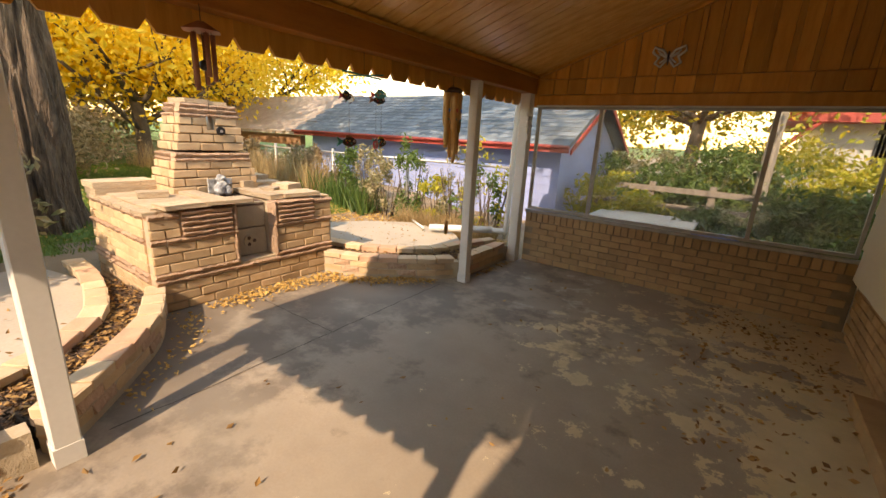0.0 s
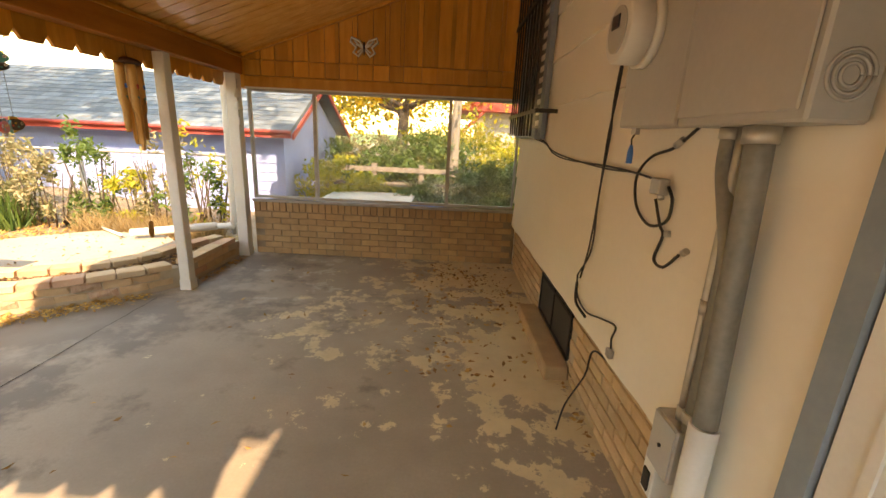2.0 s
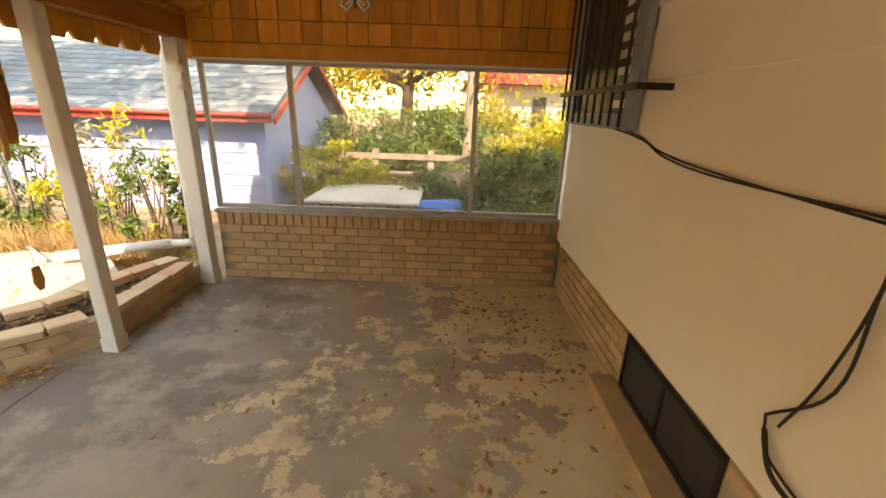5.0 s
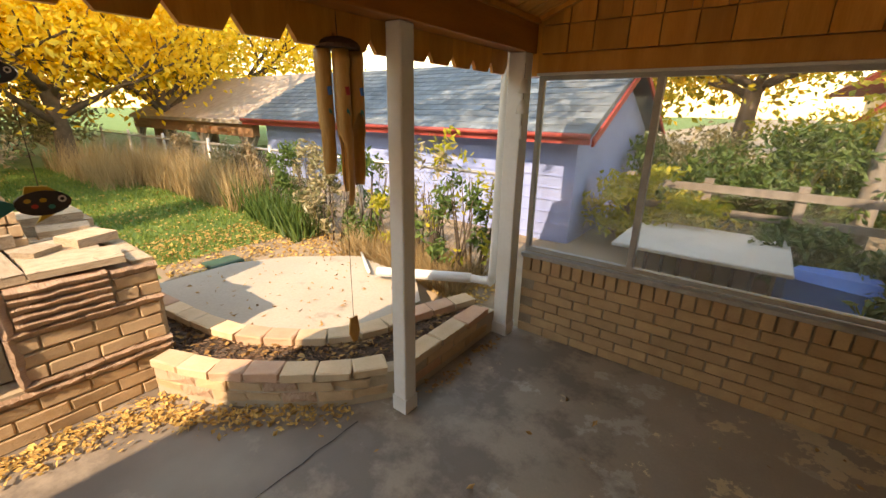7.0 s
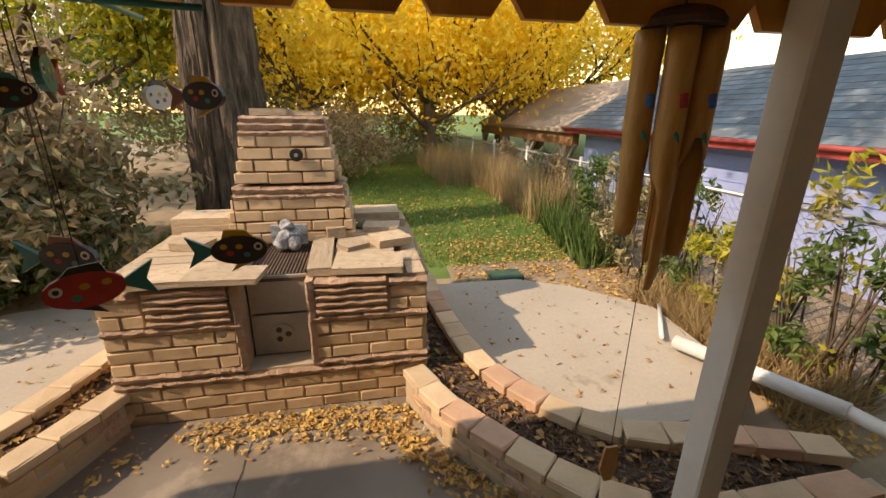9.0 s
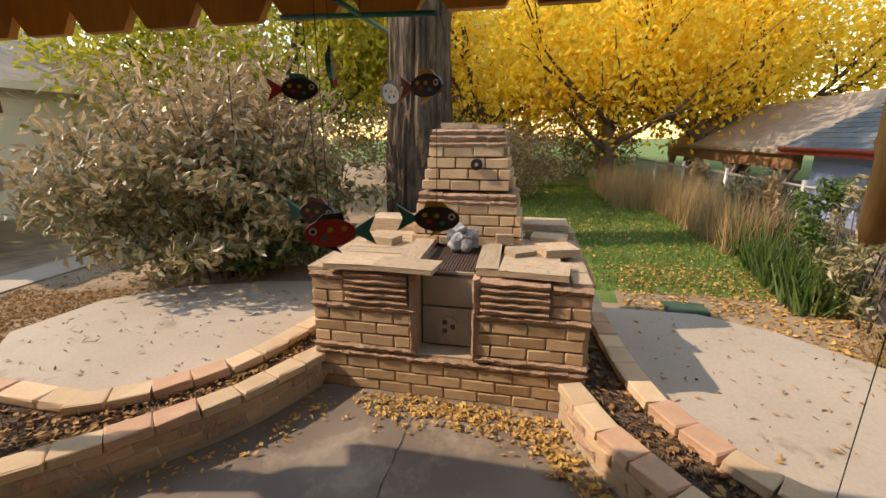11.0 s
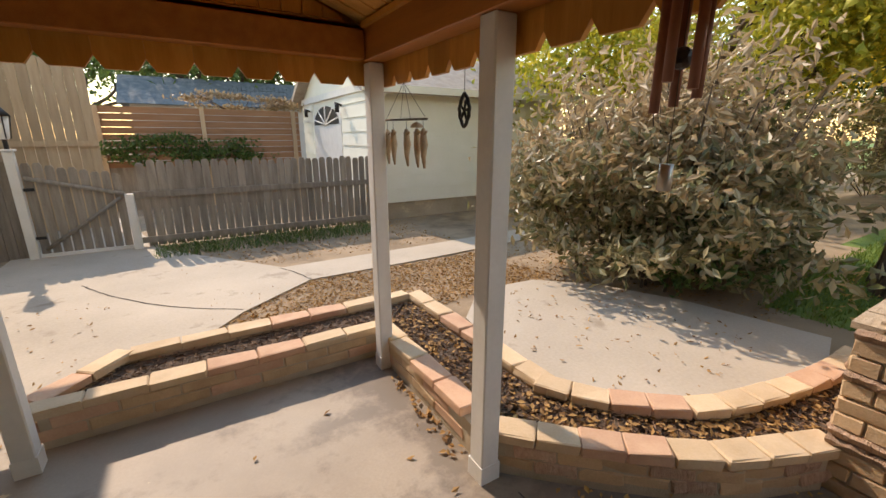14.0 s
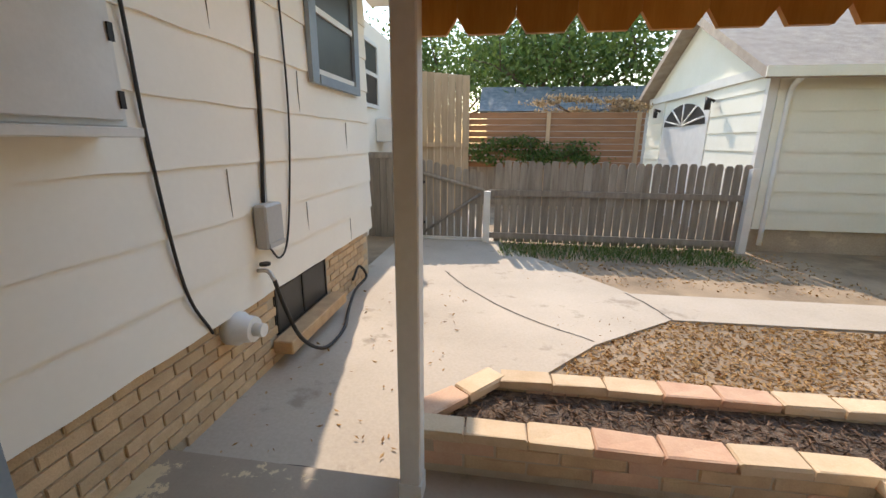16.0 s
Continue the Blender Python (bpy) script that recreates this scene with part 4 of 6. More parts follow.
def stone_mesh(l, h, d, n=7):
    bm = bmesh.new()
    rows = []
    for i in range(n + 1):
        x = -l / 2 + l * i / n
        ring = []
        for a, c in ((-d / 2, -h / 2), (-d / 2 - 0.006, 0), (-d / 2, h / 2), (d / 2, h / 2), (d / 2 + 0.02, h * 0.18), (d / 2 + 0.002, -h / 2)):
            ring.append(bm.verts.new((x + random.uniform(-0.004, 0.004), a + random.uniform(-0.006, 0.006), c + random.uniform(-0.004, 0.004))))
        rows.append(ring)
    for a, b in zip(rows, rows[1:]):
        for k in range(6):
            bm.faces.new((a[k], b[k], b[(k + 1) % 6], a[(k + 1) % 6]))
    bm.faces.new(rows[0])
    bm.faces.new(rows[-1][::-1])
    bmesh.ops.recalc_face_normals(bm, faces=bm.faces[:])
    return bm


STONES = [link_mesh("stone", stone_mesh(1.0, 0.042, 0.08, 8), M_STONE) for _ in range(5)]
PANEL = [link_mesh("stone", stone_mesh(1.0, 0.036, 0.09, 8), M_STONE) for _ in range(4)]


def face_row(z, kind, a, b, m_of, shift):
    """One course between a and b; m_of(s, z, turn) places a piece at the run s."""
    s = a
    first = True
    while s < b - 0.03:
        if kind == "brick":
            half = (first and shift) or b - s < 0.15
            l = 0.105 if half else 0.205
            l = min(l, b - s)
            me = random.choice(BH if half else B1)
            piece("brick", me, m_of(s + l / 2, z, l / (0.105 if half else 0.205)), fp)
        else:
            l = min(random.uniform(0.16, 0.36), b - s)
            if b - s - l < 0.1:
                l = b - s
            piece("stone", random.choice(STONES if kind == "stone" else PANEL), m_of(s + l / 2, z + random.uniform(-0.003, 0.003), l * 0.985), fp)
        s += l
        first = False


def front(s, z, sx):
    return Matrix.Translation((FXF - 0.035, s, z)) @ pose(0, 0, 0, 0, random.uniform(-0.6, 0.6), -90 + random.uniform(-0.6, 0.6)) @ Matrix.Diagonal((sx, 1, 1, 1))


def side_s(s, z, sx):
    return Matrix.Translation((s, 1.185, z)) @ pose(0, 0, 0, 0, 0, 180) @ Matrix.Diagonal((sx, 1, 1, 1))


def side_n(s, z, sx):
    return Matrix.Translation((s, 2.745, z)) @ Matrix.Diagonal((sx, 1, 1, 1))


ROWS_FP = [("brick", 0.036), ("brick", 0.111), ("brick", 0.186), ("stone", 0.244), ("stone", 0.290), ("brick", 0.348), ("brick", 0.423), ("brick", 0.498), ("stone", 0.556), ("brick", 0.615), ("brick", 0.690), ("stone", 0.745)]
for i, (kind, z) in enumerate(ROWS_FP):
    if z < 0.28:
        face_row(z, kind, 1.15, 2.78, front, i % 2)
    elif z < 0.6:
        face_row(z, kind, 1.15, 1.80, front, i % 2)
        face_row(z, kind, 2.14, 2.78, front, i % 2)
    else:
        face_row(z, kind, 1.15, 1.36, front, i % 2)
        face_row(z, kind, 2.57, 2.78, front, i % 2)
    face_row(z, kind, -4.72, FXF - 0.08, side_s, i % 2)
    face_row(z, kind, -4.72, FXF - 0.08, side_n, i % 2)
for z in (0.597, 0.638, 0.679, 0.720, 0.760):
    for a, b in ((1.37, 1.76), (2.18, 2.56)):
        piece("stone", random.choice(PANEL), front((a + b) / 2, z, (b - a) * 0.98), fp)
for y in (1.785, 2.155):
    for z0, z1 in ((0.30, 0.55), (0.56, 0.78)):
        piece("stone", random.choice(STONES), Matrix.Translation((FXF - 0.04, y, (z0 + z1) / 2)) @ pose(0, 0, 0, 0, 0, -90) @ pose(0, 0, 0, 0, 90, 0) @ Matrix.Diagonal(((z1 - z0), 1.1, 1.0, 1)), fp)
dr = part("fire_door", box(FXF - 0.14, FXF - 0.125, 1.81, 2.13, 0.29, 0.535, 0.004), M_DOORM, fp, "rust-stained cream metal fire door")
part("ash_door", box(FXF - 0.15, FXF - 0.133, 1.81, 2.13, 0.545, 0.77, 0.004), M_DOORM, fp, "rust-stained cream metal upper door")
bm = bmesh.new()
tube([(FXF - 0.125, 1.97, 0.42), (FXF - 0.112, 1.97, 0.42)], 0.062, 20, bm)
part("draft_wheel", bm, M_DOORM, dr)
for k in range(3):
    a = k * math.tau / 3
    part("draft_hole", tube([(FXF - 0.1115, 1.97 + 0.033 * math.cos(a), 0.42 + 0.033 * math.sin(a)), (FXF - 0.109, 1.97 + 0.033 * math.cos(a), 0.42 + 0.033 * math.sin(a))], 0.017, 10), M_RUST, dr)
# counter stones
TOPZ = 0.785
SLAB = [link_mesh("slab", cell_brick(1, 1, 1, 0.014, 0.016), M_SLAB) for _ in range(5)]


def slab(x0, x1, y0, y1, z, h=0.035, turn=0.0, tilt=0.0):
    piece("slab", random.choice(SLAB), pose((x0 + x1) / 2, (y0 + y1) / 2, z + h / 2, tilt, 0, turn) @ Matrix.Diagonal((x1 - x0, y1 - y0, h, 1)), fp)


for k in range(7):
    slab(-4.45 + 0.135 * k, -4.325 + 0.135 * k, 1.20, 1.63, TOPZ - 0.02, 0.04, random.uniform(-1.5, 1.5))
slab(-4.3, -3.55, 1.64, 1.78, TOPZ, 0.045, 2)
slab(-3.62, -3.42, 1.25, 1.58, TOPZ + 0.012, 0.035, 3)
slab(-3.60, -3.40, 1.56, 1.93, TOPZ + 0.02, 0.03, -4)
slab(-4.3, -3.5, 2.13, 2.26, TOPZ, 0.045, 2)
for k in range(5):
    slab(-4.3 + 0.15 * k, -4.16 + 0.15 * k, 2.28, 2.62, TOPZ - 0.01, 0.04, random.uniform(-3, 3))
slab(-3.72, -3.46, 2.28, 2.66, TOPZ + 0.012, 0.035, -4)
slab(-4.05, -3.85, 2.50, 2.72, TOPZ + 0.03, 0.05, 20)
slab(-3.95, -3.82, 2.3, 2.46, TOPZ + 0.03, 0.03, 35)
slab(-4.2, -4.08, 2.2, 2.32, TOPZ + 0.035, 0.07, 12)
slab(-4.38, -4.2, 2.45, 2.7, TOPZ + 0.02, 0.05, -8)
slab(-4.75, -4.45, 1.13, 1.62, TOPZ, 0.06)
slab(-4.75, -4.47, 1.12, 1.60, TOPZ + 0.062, 0.05, 1)
slab(-4.75, -4.45, 2.40, 2.76, TOPZ, 0.06)
slab(-4.75, -4.47, 2.38, 2.72, TOPZ + 0.062, 0.05, -1)
for y in (1.175, 2.72):
    for k in range(6):
        slab(-4.66 + 0.2 * k, -4.47 + 0.2 * k, y - 0.05, y + 0.05, TOPZ - 0.025, 0.028, random.uniform(-1, 1))
slab(-4.12, -3.98, 1.3, 1.52, TOPZ + 0.022, 0.05, -14)
for k in range(17):
    part("grate_bar", box(-4.15, -3.60, 1.80 + 0.019 * k, 1.811 + 0.019 * k, TOPZ - 0.03, TOPZ - 0.012), M_RUST, fp)
part("grate_frame", box(-4.16, -3.59, 1.79, 2.125, TOPZ - 0.05, TOPZ - 0.032), M_RUST, fp)
# chimney
CW = [(0.79, 0.40, "brick"), (0.865, 0.39, "brick"), (0.94, 0.38, "brick"), (1.015, 0.36, "brick"), (1.075, 0.345, "stone"), (1.12, 0.34, "stone"), (1.18, 0.32, "brick"), (1.255, 0.30, "brick"), (1.33, 0.285, "brick"), (1.405, 0.27, "brick"), (1.465, 0.265, "stone"), (1.51, 0.26, "stone"), (1.55, 0.25, "stone")]
CY = 1.99
for i, (z, hw, kind) in enumerate(CW):
    d = 0.045
    zz = z + (0.036 if kind == "brick" else 0.02)
    part("chimney_core", box(-4.60 + 0.02 * i * 0.5, -4.17 - 0.004 * i, CY - hw + 0.03, CY + hw - 0.03, z, z + (0.074 if kind == "brick" else 0.045)), M_MORTAR, fp)
    xf = -4.165 - 0.004 * i
    face_row(zz, kind, CY - hw, CY + hw, lambda s, q, k, xf=xf: Matrix.Translation((xf, s, q)) @ pose(0, 0, 0, 0, 0, -90) @ Matrix.Diagonal((k, 1, 1, 1)), i % 2)
    for sg in (-1, 1):
        face_row(zz, kind, -4.60 + 0.01 * i, xf - 0.05, lambda s, q, k, sg=sg, hw=hw: Matrix.Translation((s, CY + sg * (hw - 0.045), q)) @ pose(0, 0, 0, 0, 0, 0 if sg > 0 else 180) @ Matrix.Diagonal((k, 1, 1, 1)), i % 2)
slab(-4.5, -4.2, CY - 0.20, CY + 0.02, 1.595, 0.04, 3)
slab(-4.5, -4.22, CY + 0.03, CY + 0.2, 1.595, 0.03, -4)
w = thing("chimney_ornament", (-4.12, 2.06, 1.36), "round dark metal ornament on the chimney face", "ornament")
part("disc", tube([(-4.135, 2.06, 1.36), (-4.118, 2.06, 1.36)], 0.04, 18), M_IRON, w)
part("boss", tube([(-4.1175, 2.06, 1.36), (-4.108, 2.06, 1.36)], 0.012, 10), M_STEEL, w)
# small figure by the chimney
bm = bmesh.new()
for cxyz, r in (((-4.02, 1.97, 0.86), 0.06), ((-4.0, 1.94, 0.83), 0.05), ((-4.0, 2.01, 0.83), 0.05), ((-4.03, 1.975, 0.93), 0.045), ((-4.04, 2.03, 0.89), 0.04)):
    bmesh.ops.create_icosphere(bm, subdivisions=2, radius=r, matrix=Matrix.Translation(cxyz))
for v in bm.verts:
    v.co += 0.018 * Vector(noise.noise_vector(v.co * 30))
bx(bm, -4.08, -4.055, 1.87, 2.09, 0.80, 0.93)
tagged(part("garden_figurine", bm, M_FIG), "small weathered grey and white garden figurine", "figurine")

# ---- hanging ornaments ----
def bamboo_chime():
    c = thing("bamboo_wind_chime", (-2.26, 3.16, 1.83), "bamboo wind chime with painted flowers hanging from the eave", "wind chime")
    bm = bmesh.new()
    bmesh.ops.create_uvsphere(bm, u_segments=18, v_segments=9, radius=0.085, matrix=Matrix.Translation((-2.26, 3.16, 1.80)) @ Matrix.Diagonal((1, 1, 0.45, 1)))
    for v in bm.verts:
        v.co.z = max(v.co.z, 1.795)
    part("cap", bm, M_RUST, c, "dark coconut shell cap")
    part("cord", tube([(-2.26, 3.16, 1.83), (-2.27, 3.16, 2.0)], 0.002, 5), M_TWIG, c)
    for k, (dx, dy, z0) in enumerate(((-0.02, -0.06, 1.33), (0.03, -0.015, 1.20), (-0.02, 0.03, 1.24), (0.02, 0.065, 1.27))):
        x, y = -2.26 + dx, 3.16 + dy
        bm = bmesh.new()
        n, cut = 12, 0.30 + 0.05 * k
        rings = []
        L = 1.79 - z0
        for i in range(15):
            f = i / 14
            z = 1.79 - L * f
            open_f = smooth(0.45, 0.62, f)
            ring = []
            for q in range(n):
                a = -math.pi + math.tau * q / n
                a2 = a * (1 - 0.52 * open_f) + k
                r = 0.027 + (0.002 if i in (1, 8) else 0) - 0.010 * smooth(0.9, 1.0, f)
                ring.append(bm.verts.new((x + r * math.cos(a2), y + r * math.sin(a2), z)))
            rings.append((ring, open_f))
        for (a, oa), (b, ob_) in zip(rings, rings[1:]):
            for q in range(n - (1 if ob_ > 0.05 else 0)):
                f = bm.faces.new((a[q], a[(q + 1) % n], b[(q + 1) % n], b[q]))
                f.smooth = True
        t = part("bamboo_tube", bm, M_BAMB, c)
        sol = t.modifiers.new("wall", "SOLIDIFY")
        sol.thickness = 0.004
        part("painted_leaf", tube([(x + 0.022, y - 0.012, 1.60), (x + 0.026, y, 1.57), (x + 0.018, y + 0.02, 1.53)], 0.006, 5, None, [0.002, 0.009, 0.002]), M_TEAL, t)
        part("painted_flower", tube([(x + 0.026, y, 1.66), (x + 0.027, y + 0.004, 1.63)], 0.010, 6), (M_BLUEP, M_PINK, M_YELL, M_BLUEP)[k], t)
    part("string", tube([(-2.26, 3.16, 1.79), (-2.26, 3.16, 0.66)], 0.0012, 4), M_TWIG, c)
    pd = plate([(3.14, 0.66), (3.18, 0.66), (3.19, 0.58), (3.175, 0.53), (3.15, 0.53), (3.13, 0.58)], "x", -2.263, -2.255)
    part("paddle", pd, M_BAMB, c, "pale wooden wind paddle")


bamboo_chime()

c = thing("wooden_wind_chime", (-2.14, 1.03, 1.9), "wind chime with red-brown roof and dark tubes", "wind chime")
bm = bmesh.new()
bmesh.ops.create_cone(bm, segments=6, radius1=0.085, radius2=0.015, depth=0.04, cap_ends=True, matrix=Matrix.Translation((-2.14, 1.03, 1.84)))
part("top", bm, M_COPPER, c)
part("cord", tube([(-2.14, 1.03, 1.855), (-2.14, 1.03, 1.93)], 0.002, 5), M_TWIG, c)
for k in range(5):
    a = math.tau * k / 5
    x, y = -2.14 + 0.042 * math.cos(a), 1.03 + 0.042 * math.sin(a)
    part("tube", tube([(x, y, 1.81), (x, y, 1.63 - 0.015 * k)], 0.011, 8), M_COPPER, c)
    part("thread", tube([(x, y, 1.81), (x * 0.5 - 1.07, y * 0.5 + 0.515, 1.84)], 0.001, 4), M_TWIG, c)
bm = bmesh.new()
bmesh.ops.create_icosphere(bm, subdivisions=2, radius=0.024, matrix=Matrix.Translation((-2.14, 1.03, 1.68)))
part("clapper", bm, M_BLK, c)
part("string", tube([(-2.14, 1.03, 1.83), (-2.14, 1.03, 1.45)], 0.001, 4), M_TWIG, c)
part("sail", tube([(-2.14, 1.03, 1.46), (-2.14, 1.03, 1.40)], 0.016, 8), M_STEEL, c)

c = thing("shell_mobile", (-2.27, -0.55, 1.62), "hanging mobile with small carved tan figures on a rod", "mobile")
part("rod", tube([(-2.27, -0.82, 1.615), (-2.27, -0.30, 1.605)], 0.006, 6), M_TWIG, c)
for y in (-0.80, -0.6, -0.48, -0.32):
    part("string", tube([(-2.27, y, 1.615), (-2.27, -0.55, 1.80)], 0.0012, 4), M_TWIG, c)
for k, y in enumerate((-0.78, -0.70, -0.53, -0.41, -0.34)):
    bm = bmesh.new()
    tube([(-2.27, y, 1.56), (-2.27, y, 1.53), (-2.27, y + 0.006, 1.48), (-2.27, y, 1.42), (-2.27, y + 0.01, 1.36)], 0.02, 8, bm, [0.010, 0.016, 0.022, 0.014, 0.006])
    tube([(-2.27, y - 0.03, 1.54), (-2.27, y, 1.52), (-2.27, y + 0.035, 1.545)], 0.006, 6, bm)
    if k == 3:
        tube([(-2.27, y, 1.565), (-2.27, y, 1.58), (-2.27, y, 1.595)], 0.03, 10, bm, [0.035, 0.03, 0.006])
    f = part("carved_figure", bm, M_SHELL, c)
    part("string", tube([(-2.27, y, 1.56), (-2.27, y, 1.612)], 0.0012, 4), M_TWIG, f)
c = thing("hanging_medallion", (-2.275, 0.02, 1.63), "black openwork metal medallion hanging from the eave", "ornament")
bm = bmesh.new()
tube([(-2.275, 0.02 + 0.037 * math.sin(a) * (1 + 0.08 * math.cos(9 * a)), 1.63 + (0.052 + 0.016 * abs(math.cos(a)) ** 6) * math.cos(a)) for a in [math.tau * q / 36 for q in range(37)]], 0.008, 6, bm)
for a in (0.4, 1.5, 2.6, 3.9, 5.2):
    tube([(-2.275, 0.02, 1.63), (-2.275, 0.02 + 0.033 * math.sin(a), 1.63 + 0.046 * math.cos(a))], 0.006, 5, bm)
part("plate", bm, M_IRON, c)
part("cord", tube([(-2.275, 0.02, 1.69), (-2.275, 0.02, 1.90)], 0.0015, 4), M_TWIG, c)


# fish mobile
def fish(at, turn, body, tail, fin, size=1.0):
    f = thing("hanging_fish", at, "painted wooden fish ornament hung on thread", "fish ornament", "painted fish of the mobile")
    m = pose(*at, 0, 0, turn) @ Matrix.Scale(size, 4)
    def flat(pts, th, mm, name, par=f):
        bm = plate(pts, "y", -th, th)
        bmesh.ops.transform(bm, matrix=m, verts=bm.verts[:])
        return part(name, bm, mm, par)
    oval = [(0.075 * math.cos(a), 0.042 * math.sin(a)) for a in [math.tau * q / 18 for q in range(18)]]
    b = flat(oval, 0.008, body, "body")
    flat([(-0.068, 0.006), (-0.135, 0.045), (-0.115, 0.0), (-0.135, -0.045), (-0.068, -0.006)], 0.006, tail, "tail")
    flat([(-0.045, 0.030), (-0.035, 0.06), (0.02, 0.056), (0.05, 0.026)], 0.005, fin, "fin")
    flat([(-0.01, -0.038), (-0.03, -0.065), (0.025, -0.04)], 0.005, fin, "fin")
    flat([(0.012 * math.cos(a) + 0.05, 0.012 * math.sin(a) + 0.008) for a in [math.tau * q / 10 for q in range(10)]], 0.0095, M_PVC, "eye", b)
    flat([(0.006 * math.cos(a) + 0.05, 0.006 * math.sin(a) + 0.008) for a in [math.tau * q / 10 for q in range(10)]], 0.0105, M_BLK, "pupil", b)
    for k, (px, pz, mm) in enumerate(((0.0, 0.01, M_YELL), (-0.025, -0.008, M_PINK), (0.018, -0.015, M_TEAL), (-0.04, 0.012, M_YELL))):
        flat([(0.010 * math.cos(a) + px, 0.008 * math.sin(a) + pz) for a in [math.tau * q / 7 for q in range(7)]], 0.0088, mm, "painted_spot", b)
    bm = tube([(0, 0, 0.05), (0, 0, (1.78 - at[2]) / size)], 0.0016, 4)
    bmesh.ops.transform(bm, matrix=m, verts=bm.verts[:])
    part("thread", bm, M_TWIG, f)
    return f


rod = thing("mobile_rod", (-2.2, 2.07, 1.78), "thin dark teal crossed rods carrying the fish", "mobile")
part("rod", tube([(-2.2, 1.88, 1.785), (-2.2, 2.22, 1.775)], 0.006, 6), M_TEAL, rod)
part("rod", tube([(-2.36, 2.06, 1.785), (-2.03, 2.06, 1.775)], 0.005, 6), M_TEAL, rod)
part("cord", tube([(-2.2, 2.06, 1.785), (-2.2, 2.06, 1.93)], 0.0015, 4), M_TWIG, rod)
fish((-2.2, 1.91, 1.64), 100, M_BLK, M_PINK, M_TEAL, 0.55)
fish((-2.2, 2.2, 1.64), 65, M_BLK, M_COPPER, M_YELL, 0.55)
fish((-2.05, 2.06, 1.66), 20, M_TEAL, M_PINK, M_BLK, 0.55)
fish((-2.34, 2.07, 1.64), -10, M_PVC, M_COPPER, M_BLK, 0.55)
fish((-2.2, 1.93, 1.36), 80, M_BLK, M_TEAL, M_COPPER, 0.68)
fish((-2.2, 2.22, 1.36), 95, M_BLK, M_TEAL, M_YELL, 0.68)
fish((-2.06, 2.03, 1.35), -60, M_PINK, M_TEAL, M_BLK, 0.68)

# butterfly on the gable
c = thing("butterfly_ornament", (-0.87, 4.62, 2.24), "white and black metal butterfly on the pine gable", "ornament")
for sg in (-1, 1):
    bm = bmesh.new()
    tube([(-0.87 + sg * x, 4.622, 2.24 + z) for x, z in ((0.01, 0.0), (0.05, 0.06), (0.13, 0.09), (0.14, 0.05), (0.08, 0.0), (0.11, -0.05), (0.06, -0.085), (0.01, -0.02))], 0.012, 6, bm)
    for x, z in ((0.10, 0.06), (0.085, 0.03), (0.07, -0.05)):
        tube([(-0.87 + sg * 0.015, 4.622, 2.235), (-0.87 + sg * x, 4.622, 2.24 + z)], 0.008, 5, bm)
    part("wing", bm, M_PVC, c)
part("body", tube([(-0.87, 4.618, 2.29), (-0.87, 4.616, 2.24), (-0.87, 4.618, 2.17)], 0.01, 8, None, [0.006, 0.012, 0.005]), M_BLK, c)

# small bell string on the corner post
c = thing("bell_string", (-2.135, 4.46, 1.6), "string of small cream ceramic bells on the post", "bell string")
for z, r in ((1.72, 0.034), (1.60, 0.042)):
    part("bell", tube([(-2.12, 4.44, z + 0.05), (-2.12, 4.44, z + 0.02), (-2.12, 4.44, z - 0.03)], r, 12, None, [0.012, r * 0.8, r]), M_WHITE, c)
part("clapper", tube([(-2.12, 4.44, 1.50), (-2.12, 4.44, 1.45), (-2.12, 4.44, 1.42)], 0.01, 8, None, [0.004, 0.014, 0.010]), M_WHITE, c)
part("string", tube([(-2.12, 4.44, 1.86), (-2.12, 4.44, 1.45)], 0.002, 4), M_TWIG, c)

# downspout with extension
c = thing("downspout", (-2.42, 4.72, 0.2), "white metal downspout with a long ground extension", "downspout")
part("pipe", tube(curve_pts([(-2.40, 4.72, 2.1), (-2.41, 4.72, 1.2), (-2.42, 4.72, 0.36), (-2.46, 4.70, 0.29), (-2.6, 4.68, 0.28)], 4), 0.035, 8), M_PVC, c)
part("extension", tube([(-2.6, 4.68, 0.28), (-3.4, 4.40, 0.22)], 0.045, 8), M_PVC, c)
part("extension", tube([(-3.5, 4.38, 0.2), (-4.0, 4.75, 0.17)], 0.016, 8), M_PVC, c)

# ---- north side: fence, blue garage ----
f = thing("chain_link_fence", (-6, 5.3, 0), "galvanised chain-link fence overgrown with weeds", "fence")
y = 5.35
for k in range(7):
    x = -2.75 - 1.9 * k
    part("post", tube([(x, y, -0.1), (x, y, 1.08)], 0.028, 8), M_STEEL, f)
part("top_rail", tube([(-2.7, y, 1.04), (-14.5, y, 0.95)], 0.018, 6), M_STEEL, f)
bm = bmesh.new()
for k in range(-17, 195):
    for sg in (-1, 1):
        x0 = -2.75 - 0.062 * k
        a, b = (x0, 0.03), (x0 - 1.0, 1.03)
        if sg < 0:
            a, b = (x0, 1.03), (x0 - 1.0, 0.03)
        if a[0] > -2.75:
            s = (a[0] + 2.75)
            a = (-2.75, a[1] + sg * s)
        if b[0] < a[0]:
            tube([(a[0], y, a[1]), (b[0], y + 0.003 * sg, b[1])], 0.0022, 3, bm)
tagged(part("wire_mesh", bm, M_STEEL, f), kind="stuff")

